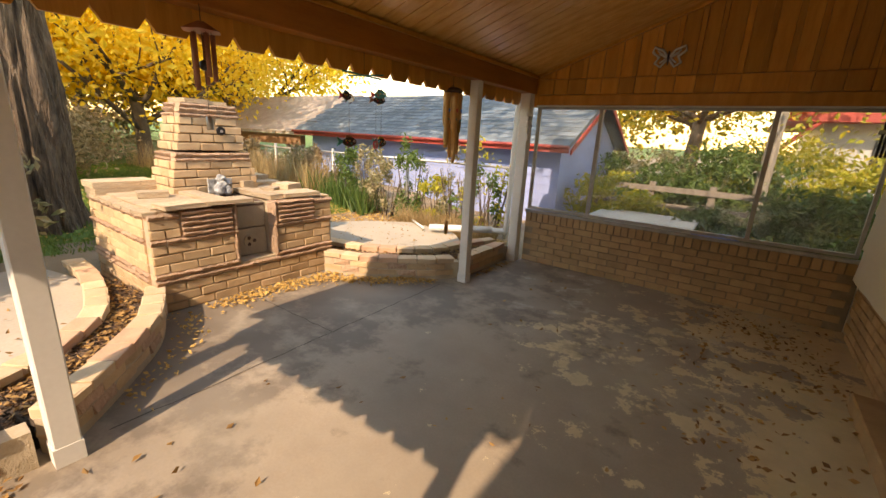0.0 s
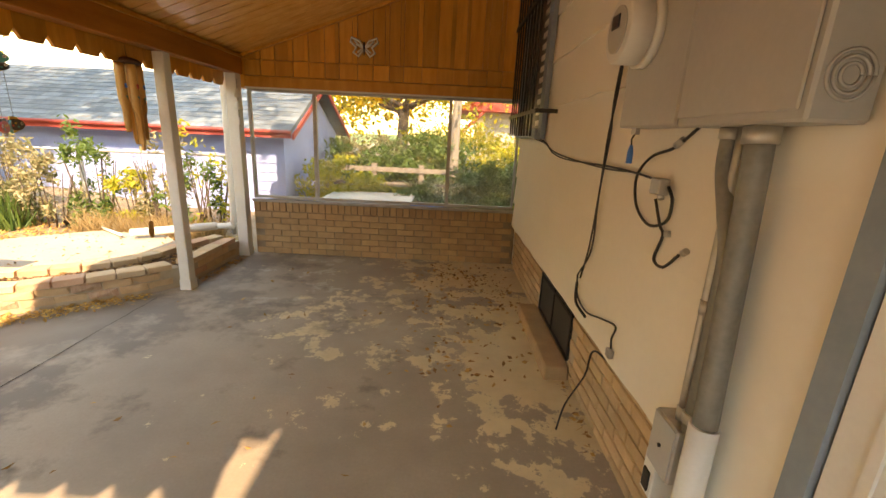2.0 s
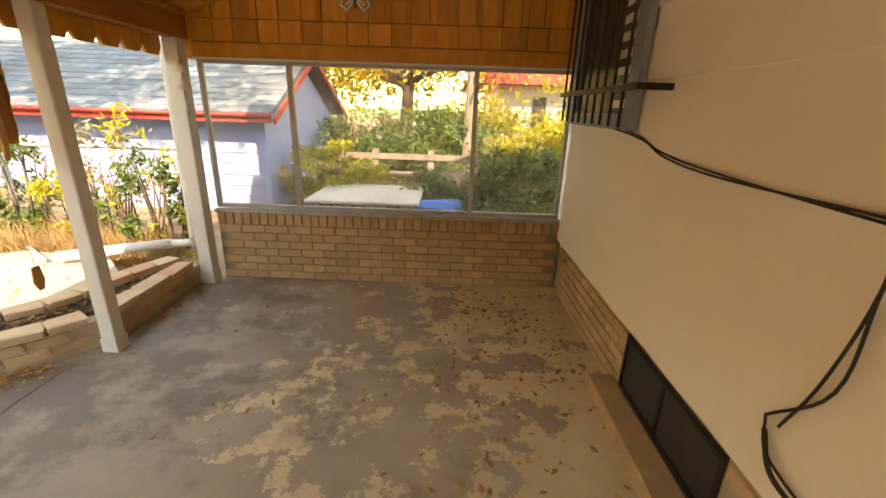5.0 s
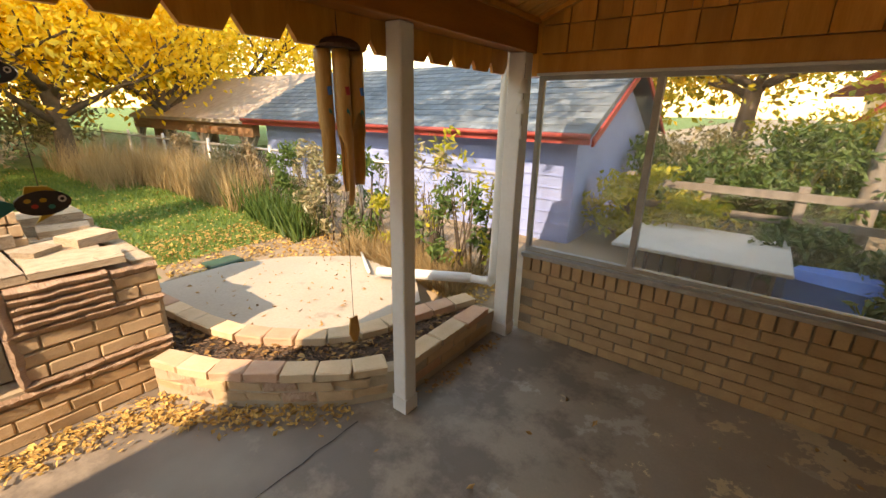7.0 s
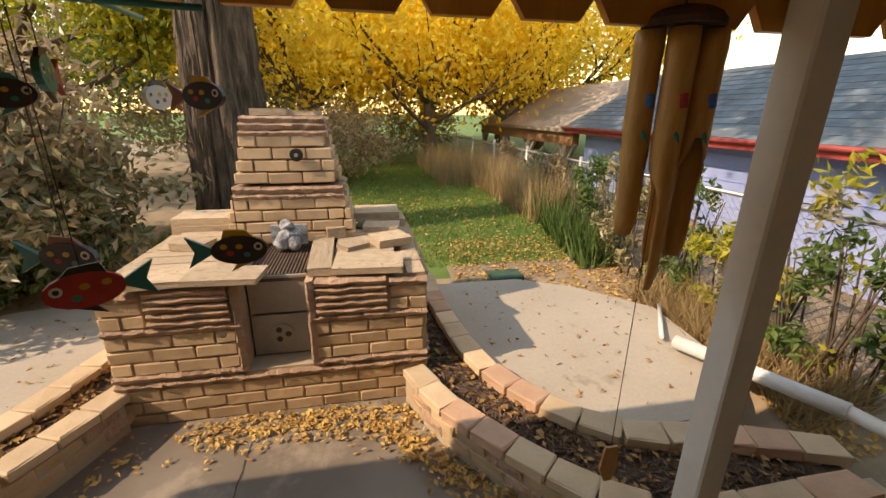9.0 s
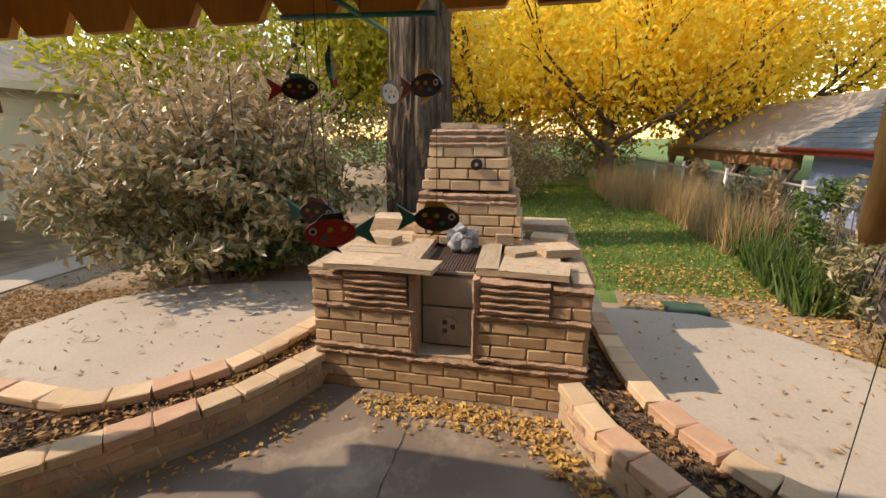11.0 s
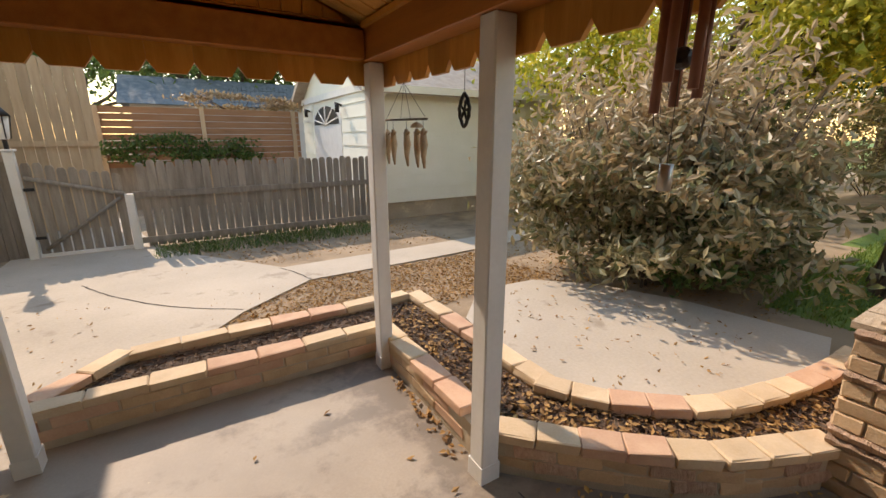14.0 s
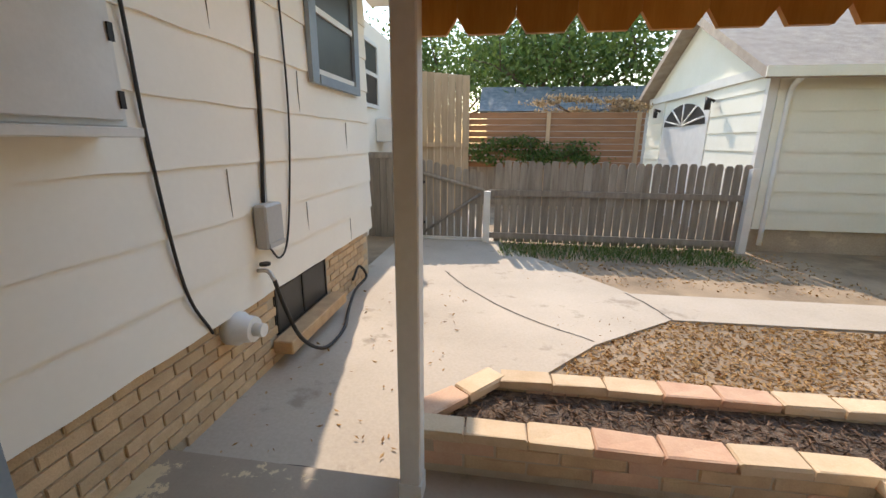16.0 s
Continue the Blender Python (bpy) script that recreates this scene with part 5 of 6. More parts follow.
g = thing("blue_garage", (-6, 8.5, 0), "long blue neighbouring garage with grey shingle roof and red fascia", "garage")
EY, EZ = 6.6, 1.33
part("wall", plate([(EY + 0.28, -0.15), (10.1, -0.15), (10.1, 1.35), (8.4, 2.15), (EY + 0.28, 1.35)], "x", -9.2, -2.62), M_BLUE, g)
for k in range(9):
    part("board_seam", box(-9.2, -2.62, EY + 0.268, EY + 0.279, 0.1 + 0.15 * k, 0.108 + 0.15 * k), M_BLUE, g)
rf = part("roof", plate([(EY - 0.03, EZ), (8.4, 2.25), (10.4, 1.3), (10.4, 1.36), (8.4, 2.31), (EY - 0.03, EZ + 0.06)], "x", -9.5, -2.38), M_SHING, g)
SH = [link_mesh("shingle", box(-0.16, 0.16, -0.09, 0.09, -0.006, 0.006), M_SHING) for _ in range(2)]
ang = math.degrees(math.atan2(2.31 - EZ - 0.06, 8.4 - EY))
nsh = 0
for r in range(13):
    for k in range(23):
        if nsh < 299:
            yy = EY + 0.03 + r * 0.145
            piece("shingle", SH[(r + k) % 2], pose(-2.55 - 0.305 * k - 0.15 * (r % 2), yy, EZ + 0.068 + (yy - EY) * math.tan(radians(ang)), ang - 2.2, 0, random.uniform(-0.4, 0.4)), rf)
            nsh += 1
part("fascia", box(-9.5, -2.38, EY - 0.06, EY - 0.031, EZ - 0.07, EZ + 0.045), M_RED, g, "red painted fascia board")
part("gutter", tube([(-9.5, EY - 0.09, EZ + 0.02), (-2.38, EY - 0.09, EZ + 0.02)], 0.028, 8), M_RED, g)
part("rake", plate([(EY, EZ - 0.09), (8.4, 2.15), (10.4, 1.22), (10.4, 1.29), (8.4, 2.24), (EY, EZ - 0.01)], "x", -2.379, -2.35), M_RED, g)
part("soffit", box(-9.2, -2.62, EY - 0.02, EY + 0.267, EZ - 0.02, EZ - 0.002), M_BLUE, g)

g = thing("carport", (-13, 8.5, 0), "weathered wooden carport with tan roof and bracketed posts", "carport")
part("roof", plate([(6.7, 1.25), (8.9, 2.35), (11, 1.3), (11, 1.38), (8.9, 2.43), (6.7, 1.33)], "x", -16.5, -9.52), M_SHINGT, g)
part("header", box(-16.5, -9.6, 6.8, 6.95, 0.98, 1.24), M_REDWOOD, g)
for k in range(4):
    x = -10 - 2.1 * k
    part("post", box(x, x + 0.14, 6.8, 6.94, -0.1, 0.98), M_OLDWOOD, g)
    for sg in (-1, 1):
        part("brace", tube([(x + 0.07, 6.87, 0.6), (x + 0.07 + sg * 0.35, 6.87, 1.0)], 0.05, 4), M_OLDWOOD, g)

# behind the window
c = thing("garden_table", (-1.2, 6.6, 0.4), "pale garden table with slatted dark base", "table")
part("tabletop", box(-1.9, -0.5, 6.1, 7.3, 0.36, 0.40, 0.01), M_PALE, c)
for k in range(9):
    part("leg", box(-1.75 + 0.14 * k, -1.72 + 0.14 * k, 6.2, 6.24, -0.1, 0.36), M_TWIG, c)
c = tagged(part("blue_tarp", box(-0.55, 0.15, 6.3, 6.9, -0.1, 0.35, 0.08, 0.07), M_BLUEP), "crumpled bright blue tarp in the neighbouring yard", "tarp")
f = thing("rail_fence", (-0.6, 8.0, 0), "low weathered wooden rail fence in the next yard", "fence")
for k in range(5):
    part("post", box(-2.3 + 0.9 * k, -2.2 + 0.9 * k, 8.0, 8.1, -0.1, 0.85), M_OLDWOOD, f)
for z in (0.42, 0.70):
    part("rail", box(-2.4, 1.9, 7.97, 7.998, z, z + 0.09), M_OLDWOOD, f)
h = thing("neighbour_house", (4, 14, 0), "dark grey neighbouring house with red roof edge", "house")
part("wall", box(1.2, 9, 14, 20, -0.2, 2.4), M_GREY, h)
part("roof", plate([(0.2, 2.2), (9.8, 2.2), (8, 3.4), (2, 3.4)], "y", 13.3, 20.5), M_RED, h)
part("awning_brace", tube([(0.3, 13.4, 1.4), (1.1, 13.4, 2.2)], 0.06, 5), M_RED, h)
for k in range(3):
    part("window", box(2.2 + 0.9 * k, 2.6 + 0.9 * k, 13.96, 13.998, 1.0, 1.9), M_DARK, h)
part("door", box(5.2, 6.0, 13.96, 13.998, 0.2, 2.0), M_PVC, h)

# ---- south side: picket fence, gate, garage ----
fz = -0.13
f = thing("picket_fence", (-2.2, -5.9, fz), "weathered grey dog-ear picket fence seen from behind", "fence")
PK = [link_mesh("picket", plate([(-0.052, 0), (0.052, 0), (0.052, h), (0.03, h + 0.035), (-0.03, h + 0.035), (-0.052, h)], "y", -0.01, 0.01), M_OLDWOOD) for h in (1.22, 1.235, 1.21)]
x, k = -4.15, 0
while x < -0.6:
    piece("picket", PK[k % 3], pose(x, -5.93, fz + 0.04 + random.uniform(-0.01, 0.01), 0, random.uniform(-0.6, 0.6), random.uniform(-1, 1)), f)
    x += 0.121
    k += 1
for z in (0.10, 0.78):
    part("rail", box(-4.2, -0.5, -5.917, -5.87, fz + z, fz + z + 0.09), M_OLDWOOD, f)
for x in (-4.24, -0.52):
    part("post", box(x, x + 0.1, -5.868, -5.77, fz, fz + (1.25 if x < -3 else 0.85)), M_WHITE, f)
g = thing("garden_gate", (0.1, -5.9, fz), "weathered picket gate with diagonal brace", "gate")
for k in range(9):
    hh = 1.1 + 0.02 * k
    piece("picket", PK[k % 3], pose(-0.35 + 0.115 * k, -5.93, fz + 0.06, 0, 0, 0) @ Matrix.Diagonal((0.9, 1, 0.86 + 0.018 * k, 1)), g)
part("rail", box(-0.42, 0.62, -5.917, -5.88, fz + 0.03, fz + 0.09), M_WHITE, g)
part("rail", tube([(-0.42, -5.89, fz + 0.85), (0.6, -5.89, fz + 1.12)], 0.035, 4), M_OLDWOOD, g)
part("brace", tube([(0.55, -5.88, fz + 0.15), (-0.36, -5.88, fz + 0.8)], 0.032, 4), M_OLDWOOD, g)
for z in (0.3, 0.95):
    part("hinge", box(0.52, 0.66, -5.872, -5.865, fz + z, fz + z + 0.04), M_IRON, g)
p = thing("gate_post", (0.67, -5.88, fz), "white gate post with a black lantern on top", "post")
part("shaft", box(0.63, 0.73, -5.93, -5.83, fz, 1.33, 0.006), M_WHITE, p)
part("cap", box(0.61, 0.75, -5.95, -5.81, 1.331, 1.36, 0.004), M_WHITE, p)
l = thing("lantern", (0.68, -5.88, 1.36), "black post lantern with white glass panes", "lantern")
part("stem", tube([(0.68, -5.88, 1.36), (0.68, -5.88, 1.48)], 0.025, 8), M_IRON, l)
bm = bmesh.new()
tube([(0.68, -5.88, 1.48), (0.68, -5.88, 1.50), (0.68, -5.88, 1.76)], 0.08, 6, bm, [0.05, 0.065, 0.10])
part("glass", bm, M_PVC, l, "frosted white lantern glass")
for k in range(6):
    a = k * math.tau / 6
    part("frame_bar", tube([(0.68 + 0.068 * math.cos(a), -5.88 + 0.068 * math.sin(a), 1.49), (0.68 + 0.104 * math.cos(a), -5.88 + 0.104 * math.sin(a), 1.77)], 0.007, 5), M_IRON, l)
part("roof", tube([(0.68, -5.88, 1.76), (0.68, -5.88, 1.86), (0.68, -5.88, 1.90), (0.68, -5.88, 1.95)], 0.1, 6, None, [0.13, 0.05, 0.012, 0.008]), M_IRON, l)
f = thing("board_fence", (1.3, -6.0, fz), "dark weathered board fence between gate and house", "fence")
for k in range(7):
    piece("picket", PK[k % 3], pose(0.80 + 0.11 * k, -5.98, fz + 0.02) @ Matrix.Diagonal((1, 1, 1.08, 1)), f)
part("rail", box(0.74, 1.6, -5.968, -5.93, 1.2, 1.29), M_OLDWOOD, f)

g = thing("garage", (-6.6, -8.5, fz), "ivory lap-sided garage with fan-light door", "garage")
part("foundation", box(-9.2, -4.32, -10.9, -6.03, -0.3, 0.24), M_CONC, g)
wl = part("wall", plate([(-10.95, 0.24), (-6.0, 0.24), (-6.0, 2.45), (-8.5, 3.7), (-10.95, 2.45)], "x", -9.25, -4.28), M_GARAGE, g)
for k in range(8):
    z0, z1 = 0.24 + 0.277 * k, 0.24 + 0.277 * (k + 1)
    bm = plate([(-6.001, z0), (-5.968, z0), (-5.985, z1 + 0.012), (-6.001, z1 + 0.012)], "x", -9.25, -4.37)
    part("lap_board", bm, M_GARAGE, wl)
    for y0, y1 in ((-7.60, -6.07), (-10.95, -9.9)):
        bm = plate([(-4.279, z0), (-4.246, z0), (-4.263, z1 + 0.012), (-4.279, z1 + 0.012)], "y", y0, y1)
        part("lap_board", bm, M_GARAGE, wl)
part("roof", plate([(-11.3, 2.28), (-8.5, 3.72), (-5.65, 2.28), (-5.65, 2.42), (-8.5, 3.88), (-11.3, 2.42)], "x", -9.6, -4.0), M_SHINGT, g)
part("eave_board", box(-9.6, -4.0, -5.648, -5.62, 2.30, 2.43), M_GARAGE, g)
part("corner_board", box(-4.36, -4.245, -6.06, -5.975, 0.2, 2.4), M_PVC, g)
part("lintel_band", box(-4.279, -4.22, -10.9, -6.1, 2.36, 2.50), M_PVC, g)
dr = part("garage_door", box(-4.279, -4.25, -9.85, -7.65, -0.15, 2.05), M_PVC, g, "pale blue-white panelled garage door")
bm = plate([(-8.75 + 1.0 * math.cos(a), 1.80 + 0.42 * math.sin(a)) for a in [math.pi * q / 16 for q in range(17)]], "x", -4.248, -4.24)
part("fan_light", bm, M_DARK, dr)
for k in range(5):
    a = math.pi * (k + 0.5) / 5
    part("glazing_bar", tube([(-4.235, -8.75, 1.80), (-4.235, -8.75 + 1.0 * math.cos(a), 1.80 + 0.42 * math.sin(a))], 0.02, 4), M_PVC, dr)
for y in (-7.45, -10.05):
    la = part("wall_lamp", tube([(-4.22, y, 2.16), (-4.12, y, 2.2), (-4.12, y, 2.02)], 0.05, 6, None, [0.03, 0.06, 0.05]), M_IRON, g)
part("downspout", tube(curve_pts([(-4.45, -5.66, 2.3), (-4.5, -5.94, 2.1), (-4.5, -5.95, 1.0), (-4.5, -5.95, 0.0)], 4), 0.035, 8), M_PVC, g)

f = thing("slat_fence", (-1.7, -10, 0), "brown horizontal slat privacy fence with vines", "fence")
for k in range(9):
    part("slat", box(-3.9, 0.3, -10.02, -10.0, 0.85 + 0.145 * k, 0.985 + 0.145 * k), M_REDWOOD, f)
for x in (-3.8, -1.75, 0.2):
    part("post", box(x, x + 0.09, -9.998, -9.93, -0.1, 2.15), M_TANWOOD, f)
part("lower_wall", box(-3.9, 0.3, -10.1, -10.03, -0.2, 0.85), M_OLDWOOD, f)
f = thing("tall_board_fence", (1.2, -8, 0), "tall tan vertical board fence", "fence")
PB = link_mesh("board", box(-0.068, 0.068, -0.01, 0.01, 0, 2.9), M_TANWOOD)
for k in range(17):
    piece("board", PB, pose(0.1 + 0.142 * k, -8.0, -0.1) @ Matrix.Diagonal((1, 1, 0.97 + 0.005 * k, 1)), f)
part("rail", box(0.03, 2.5, -7.985, -7.95, 1.35, 1.44), M_TANWOOD, f)
h = thing("neighbour_shed", (-3, -16, 0), "distant grey-roofed outbuilding over the fence", "shed")
part("wall", box(-5.5, 0, -18, -15, -0.2, 2.6), M_GREY, h)
part("roof", plate([(-18.3, 2.5), (-14.7, 2.5), (-16.5, 3.5)], "x", -5.8, 0.3), M_SHING, h)
f = thing("wire_screen", (-2, -10.6, 2.1), "wire mesh screen with dry vines above the slat fence", "fence")
bm = bmesh.new()
for k in range(16):
    bx(bm, -3.9 + 0.1 * k, -3.895 + 0.1 * k, -10.62, -10.615, 1.9, 2.75)
for k in range(8):
    bx(bm, -3.9, -2.4, -10.612, -10.608, 1.95 + 0.1 * k, 1.956 + 0.1 * k)
tagged(part("wires", bm, M_IRON, f), kind="stuff")
# second window on the far wing and its wall
w = setting("wall_wing", box(1.55, 3.5, -8.6, -4.05, -0.2, 3.3), M_CREAM, "set-back wing of the cream house", "wall")
w = thing("window_6", (1.55, -6.4, 2.0), "sash window with white frame on the set-back wing", "window", kind="structure")
part("pane", box(1.535, 1.545, -6.75, -6.05, 2.05, 3.0), M_DARK, w)
bm = bmesh.new()
for a in (2.0, 2.5, 2.98):
    bx(bm, 1.51, 1.534, -6.8, -6.0, a, a + 0.06)
for a in (-6.8, -6.06):
    bx(bm, 1.511, 1.533, a, a + 0.06, 2.061, 2.979)
part("window_frame", bm, M_PVC, w)
a = thing("air_conditioner", (1.4, -6.9, 1.5), "small grey window air conditioner", "air conditioner")
part("body", box(1.22, 1.548, -7.1, -6.65, 1.45, 1.85, 0.015), M_PVC, a)
for k in range(8):
    part("louvre", box(1.212, 1.219, -7.07, -6.68, 1.48 + 0.045 * k, 1.50 + 0.045 * k), M_GREY, a)
c = thing("utility_cover", (-4.9, 3.9, 0.1), "green plastic utility cover lying in the leaves", "cover")
part("lid", box(-5.08, -4.86, 3.62, 3.95, 0.06, 0.125, 0.008), M_DKGREEN, c)
for z, y0 in ((5.2, 18), (4.6, 17)):
    tagged(part("power_line", tube(curve_pts([(-40, -12, z + 1), (-22, 2, z), (-16, 14, z + 0.8)], 8), 0.012, 4), M_BLACK), "thin black overhead power line", "power line")
u = thing("utility_pole", (-17, 7.6, 0), "tall brown wooden utility pole", "utility pole")
part("pole", tube([(-17, 7.6, -0.1), (-17, 7.6, 8)], 0.13, 8), M_REDWOOD, u)
part("crossarm", box(-17.1, -16.9, 6.8, 8.4, 7.3, 7.42), M_REDWOOD, u)


# ---- trees and shrubs ----
def limb(bm, a, d, length, r, depth, out, splits=3):
    pts, p, dd = [Vector(a)], Vector(a), Vector(d).normalized()
    for i in range(5):
        dd = (dd + 0.22 * Vector((random.uniform(-1, 1), random.uniform(-1, 1), random.uniform(-0.5, 0.8)))).normalized()
        p = p + dd * length / 5
        pts.append(p.copy())
    tube(pts, r, 6, bm, [r * (1 - 0.11 * i) for i in range(6)])
    if depth == 0:
        out.extend(pts[2:])
        return
    for k in range(splits):
        q = pts[random.randint(2, 5)]
        nd = (dd + 0.9 * Vector((random.uniform(-1, 1), random.uniform(-1, 1), random.uniform(-0.3, 0.7)))).normalized()
        limb(bm, q, nd, length * 0.68, r * 0.52, depth - 1, out, splits)


def tree(name, at, height, r, crown, material, leaves, size, label, spread=0.5, bark=None):
    t = thing(name, at, label, "tree")
    bm, tips = bmesh.new(), []
    x, y, z = at
    top = (x + 0.1, y - 0.1, z + height)
    tube([(x, y, z - 0.15), (x, y, z + 0.15), (x + 0.03, y, z + height * 0.5), top], r, 12, bm, [r * 1.5, r * 1.1, r * 0.9, r * 0.75])
    for k in range(6):
        a = k * 1.05 + random.random()
        limb(bm, (x + 0.06, y - 0.06, z + height * random.uniform(0.5, 1)), (math.cos(a), math.sin(a), random.uniform(0.1, 1.0)), crown * 0.75, r * 0.45, 2, tips)
    part("trunk", bm, bark or M_TWIG, t)
    pts = np.array([q[:] for q in tips])
    c = pts[RNG.integers(0, len(pts), leaves)] + RNG.normal(size=(leaves, 3)) * spread * np.array((1.15, 1.15, 1.0))
    c = c[c[:, 2] > z + height * 0.45]
    ob = new("crown", leaves_mesh("crown", c, size, material, 0.55))
    under(ob, t)
    return t


tree("yellow_tree", (-14.5, 7.0, 0.1), 1.9, 0.18, 3.4, L_YEL, 11000, 0.08, "golden autumn tree beside the carport", 0.6)
tree("yellow_tree", (-20.5, 2.2, 0.2), 2.6, 0.22, 4.4, L_YEL, 12000, 0.11, "broad golden tree beyond the lawn", 0.8)
tree("green_tree", (-6.0, 19.0, 0), 2.2, 0.2, 4.2, L_YGR, 14000, 0.12, "yellowing tree behind the blue garage", 0.9)
tree("green_tree", (3.5, 22.0, 0), 2.4, 0.2, 4.2, L_GRN, 12000, 0.12, "leafy tree behind the neighbouring house", 0.9)
tree("yellow_tree", (-12.6, 4.3, 0.25), 1.7, 0.17, 3.0, L_YEL, 15000, 0.072, "golden yellow autumn tree above the lawn", 0.5)
tree("yellow_tree", (-15.5, 0.8, 0.25), 2.4, 0.2, 3.6, L_YEL, 13000, 0.088, "tall golden autumn tree at the end of the yard", 0.6)
tree("yellow_tree", (-17.5, 9.5, 0.1), 2.6, 0.22, 4.2, L_YEL, 13000, 0.098, "golden autumn tree behind the carport", 0.65)
tree("green_tree", (-22, 5.5, 0.1), 3.2, 0.25, 4.5, L_YGR, 22000, 0.13, "yellowing green tree in the distance", 0.8)
tree("green_tree", (-22, -3.0, 0.1), 2.6, 0.22, 4.0, L_GRN, 20000, 0.13, "distant dark green tree", 0.8)
tree("green_tree", (-10.5, -3.2, 0.1), 2.4, 0.18, 3.0, L_YGR, 30000, 0.075, "yellow-green tree behind the large bush", 0.55)
tree("green_tree", (-3.5, -20, 0), 3.2, 0.25, 3.8, L_GRN, 11000, 0.12, "dark green tree beyond the back fences", 0.8)
tree("green_tree", (2.5, -24, 0), 3.2, 0.25, 3.8, L_GRN, 9000, 0.13, "dark green tree beyond the back fences", 0.8)
tree("yellow_tree", (-1.4, 13.0, 0), 2.2, 0.2, 2.6, L_YEL, 12000, 0.075, "yellow tree seen through the patio window", 0.5)
t = tree("pale_trunk_tree", (0.15, 8.6, 0), 3.6, 0.10, 1.8, L_YGR, 5000, 0.06, "pale smooth-barked tree in the next yard", 0.5, M_OLDWOOD)

# big old trunk behind the fireplace
t = thing("large_tree", (-6.25, 1.05, 0.2), "large old tree trunk with deeply furrowed bark", "tree")
bm = bmesh.new()
N, R = 150, 110
rings = []
for j in range(R):
    f = j / (R - 1)
    z = 0.05 + 5.6 * f
    cx, cy = -6.25 - 0.05 * f, 1.05 + 0.10 * f
    r0 = 0.345 + 0.20 * math.exp(-z * 2.6) - 0.03 * f + 0.10 * smooth(0.55, 1, f)
    ring = []
    for k in range(N):
        a = math.tau * k / N
        fur = abs(noise.noise((math.cos(a) * 5.5 + 0.6 * noise.noise((a, z * 1.5, 0)), math.sin(a) * 5.5, z * 0.95)))
        fur2 = noise.noise((math.cos(a) * 14, math.sin(a) * 14, z * 3.0))
        r = r0 * (1 + 0.05 * math.sin(3 * a + 1)) + 0.13 * fur + 0.026 * fur2 - 0.03
        ring.append(bm.verts.new((cx + r * math.cos(a), cy + r * math.sin(a), z)))
    rings.append(ring)
for a, b in zip(rings, rings[1:]):
    for k in range(N):
        bm.faces.new((a[k], a[(k + 1) % N], b[(k + 1) % N], b[k]))
tips = []
for k in range(5):
    a = k * 1.3
    limb(bm, (-6.3, 1.15, 5.3), (math.cos(a), math.sin(a), 0.9), 2.6, 0.2, 2, tips)
for x1, y1, z1 in ((-4.4, 0.6, 6.3), (-2.6, 1.3, 6.5), (-1.2, 1.9, 6.6), (-7.8, 1.0, 6.4)):
    arm = curve_pts([(-6.3, 1.15, 5.4), ((x1 - 6.3) / 2, (y1 + 1.15) / 2 - 0.1, z1 - 0.25), (x1, y1, z1)], 5)
    tube(arm, 0.1, 7, bm, [0.13 - 0.10 * i / (len(arm) - 1) for i in range(len(arm))])
    for q in arm[3::3]:
        for k in range(2):
            limb(bm, q, (random.uniform(-1, 1), random.uniform(-0.6, 0.9), random.uniform(0.1, 0.6)), 1.2, 0.035, 1, tips)
part("trunk", bm, M_BARK, t)
pts = np.array([q[:] for q in tips])
c = pts[RNG.integers(0, len(pts), 15000)] + RNG.normal(size=(15000, 3)) * 0.3
c = c[c[:, 2] > 5.6]
under(new("crown", leaves_mesh("crown", c, 0.07, L_YEL)), t)

# large bush
t = thing("large_bush", (-5.3, -0.8, 0.1), "large olive and bronze leafed shrub over the terrace", "bush")
bm = bmesh.new()
ends = []
for k in range(64):
    a, q = random.uniform(0, math.tau), random.uniform(0.1, 1)
    x0, y0 = -5.3 + 0.6 * q * math.cos(a), -0.95 + 0.85 * q * math.sin(a)
    x1, y1 = -5.35 + 1.35 * q * math.cos(a), -1.1 + 1.75 * q * math.sin(a)
    zt = random.uniform(1.4, 2.4)
    line = curve_pts([(x0, y0, 0.0), ((x0 + x1) / 2 + random.uniform(-0.1, 0.1), (y0 + y1) / 2, zt * 0.55), (x1, y1, zt)], 5)
    tube(line, 0.012, 5, bm, [0.016 - 0.012 * i / (len(line) - 1) for i in range(len(line))])
    ends += [v[:] for v in line[2:]]
tagged(part("branchwork", bm, M_TWIG, t), kind="stuff")
ends = np.array(ends)
c = ends[RNG.integers(0, len(ends), 14000)] + RNG.normal(size=(14000, 3)) * 0.17
lo = clumps(13000, (-5.3, -1.0, 1.0), (1.30, 1.75, 0.9), 240, 0.15)
c = np.concatenate([c, lo])
c = c[c[:, 2] > 0.22]
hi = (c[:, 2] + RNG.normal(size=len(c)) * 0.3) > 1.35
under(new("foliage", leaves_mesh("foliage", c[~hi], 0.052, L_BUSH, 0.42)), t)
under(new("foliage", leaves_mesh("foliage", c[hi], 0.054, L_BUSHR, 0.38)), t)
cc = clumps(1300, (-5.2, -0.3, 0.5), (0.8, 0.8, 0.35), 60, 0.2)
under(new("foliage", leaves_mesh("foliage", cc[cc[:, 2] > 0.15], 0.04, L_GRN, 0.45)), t)


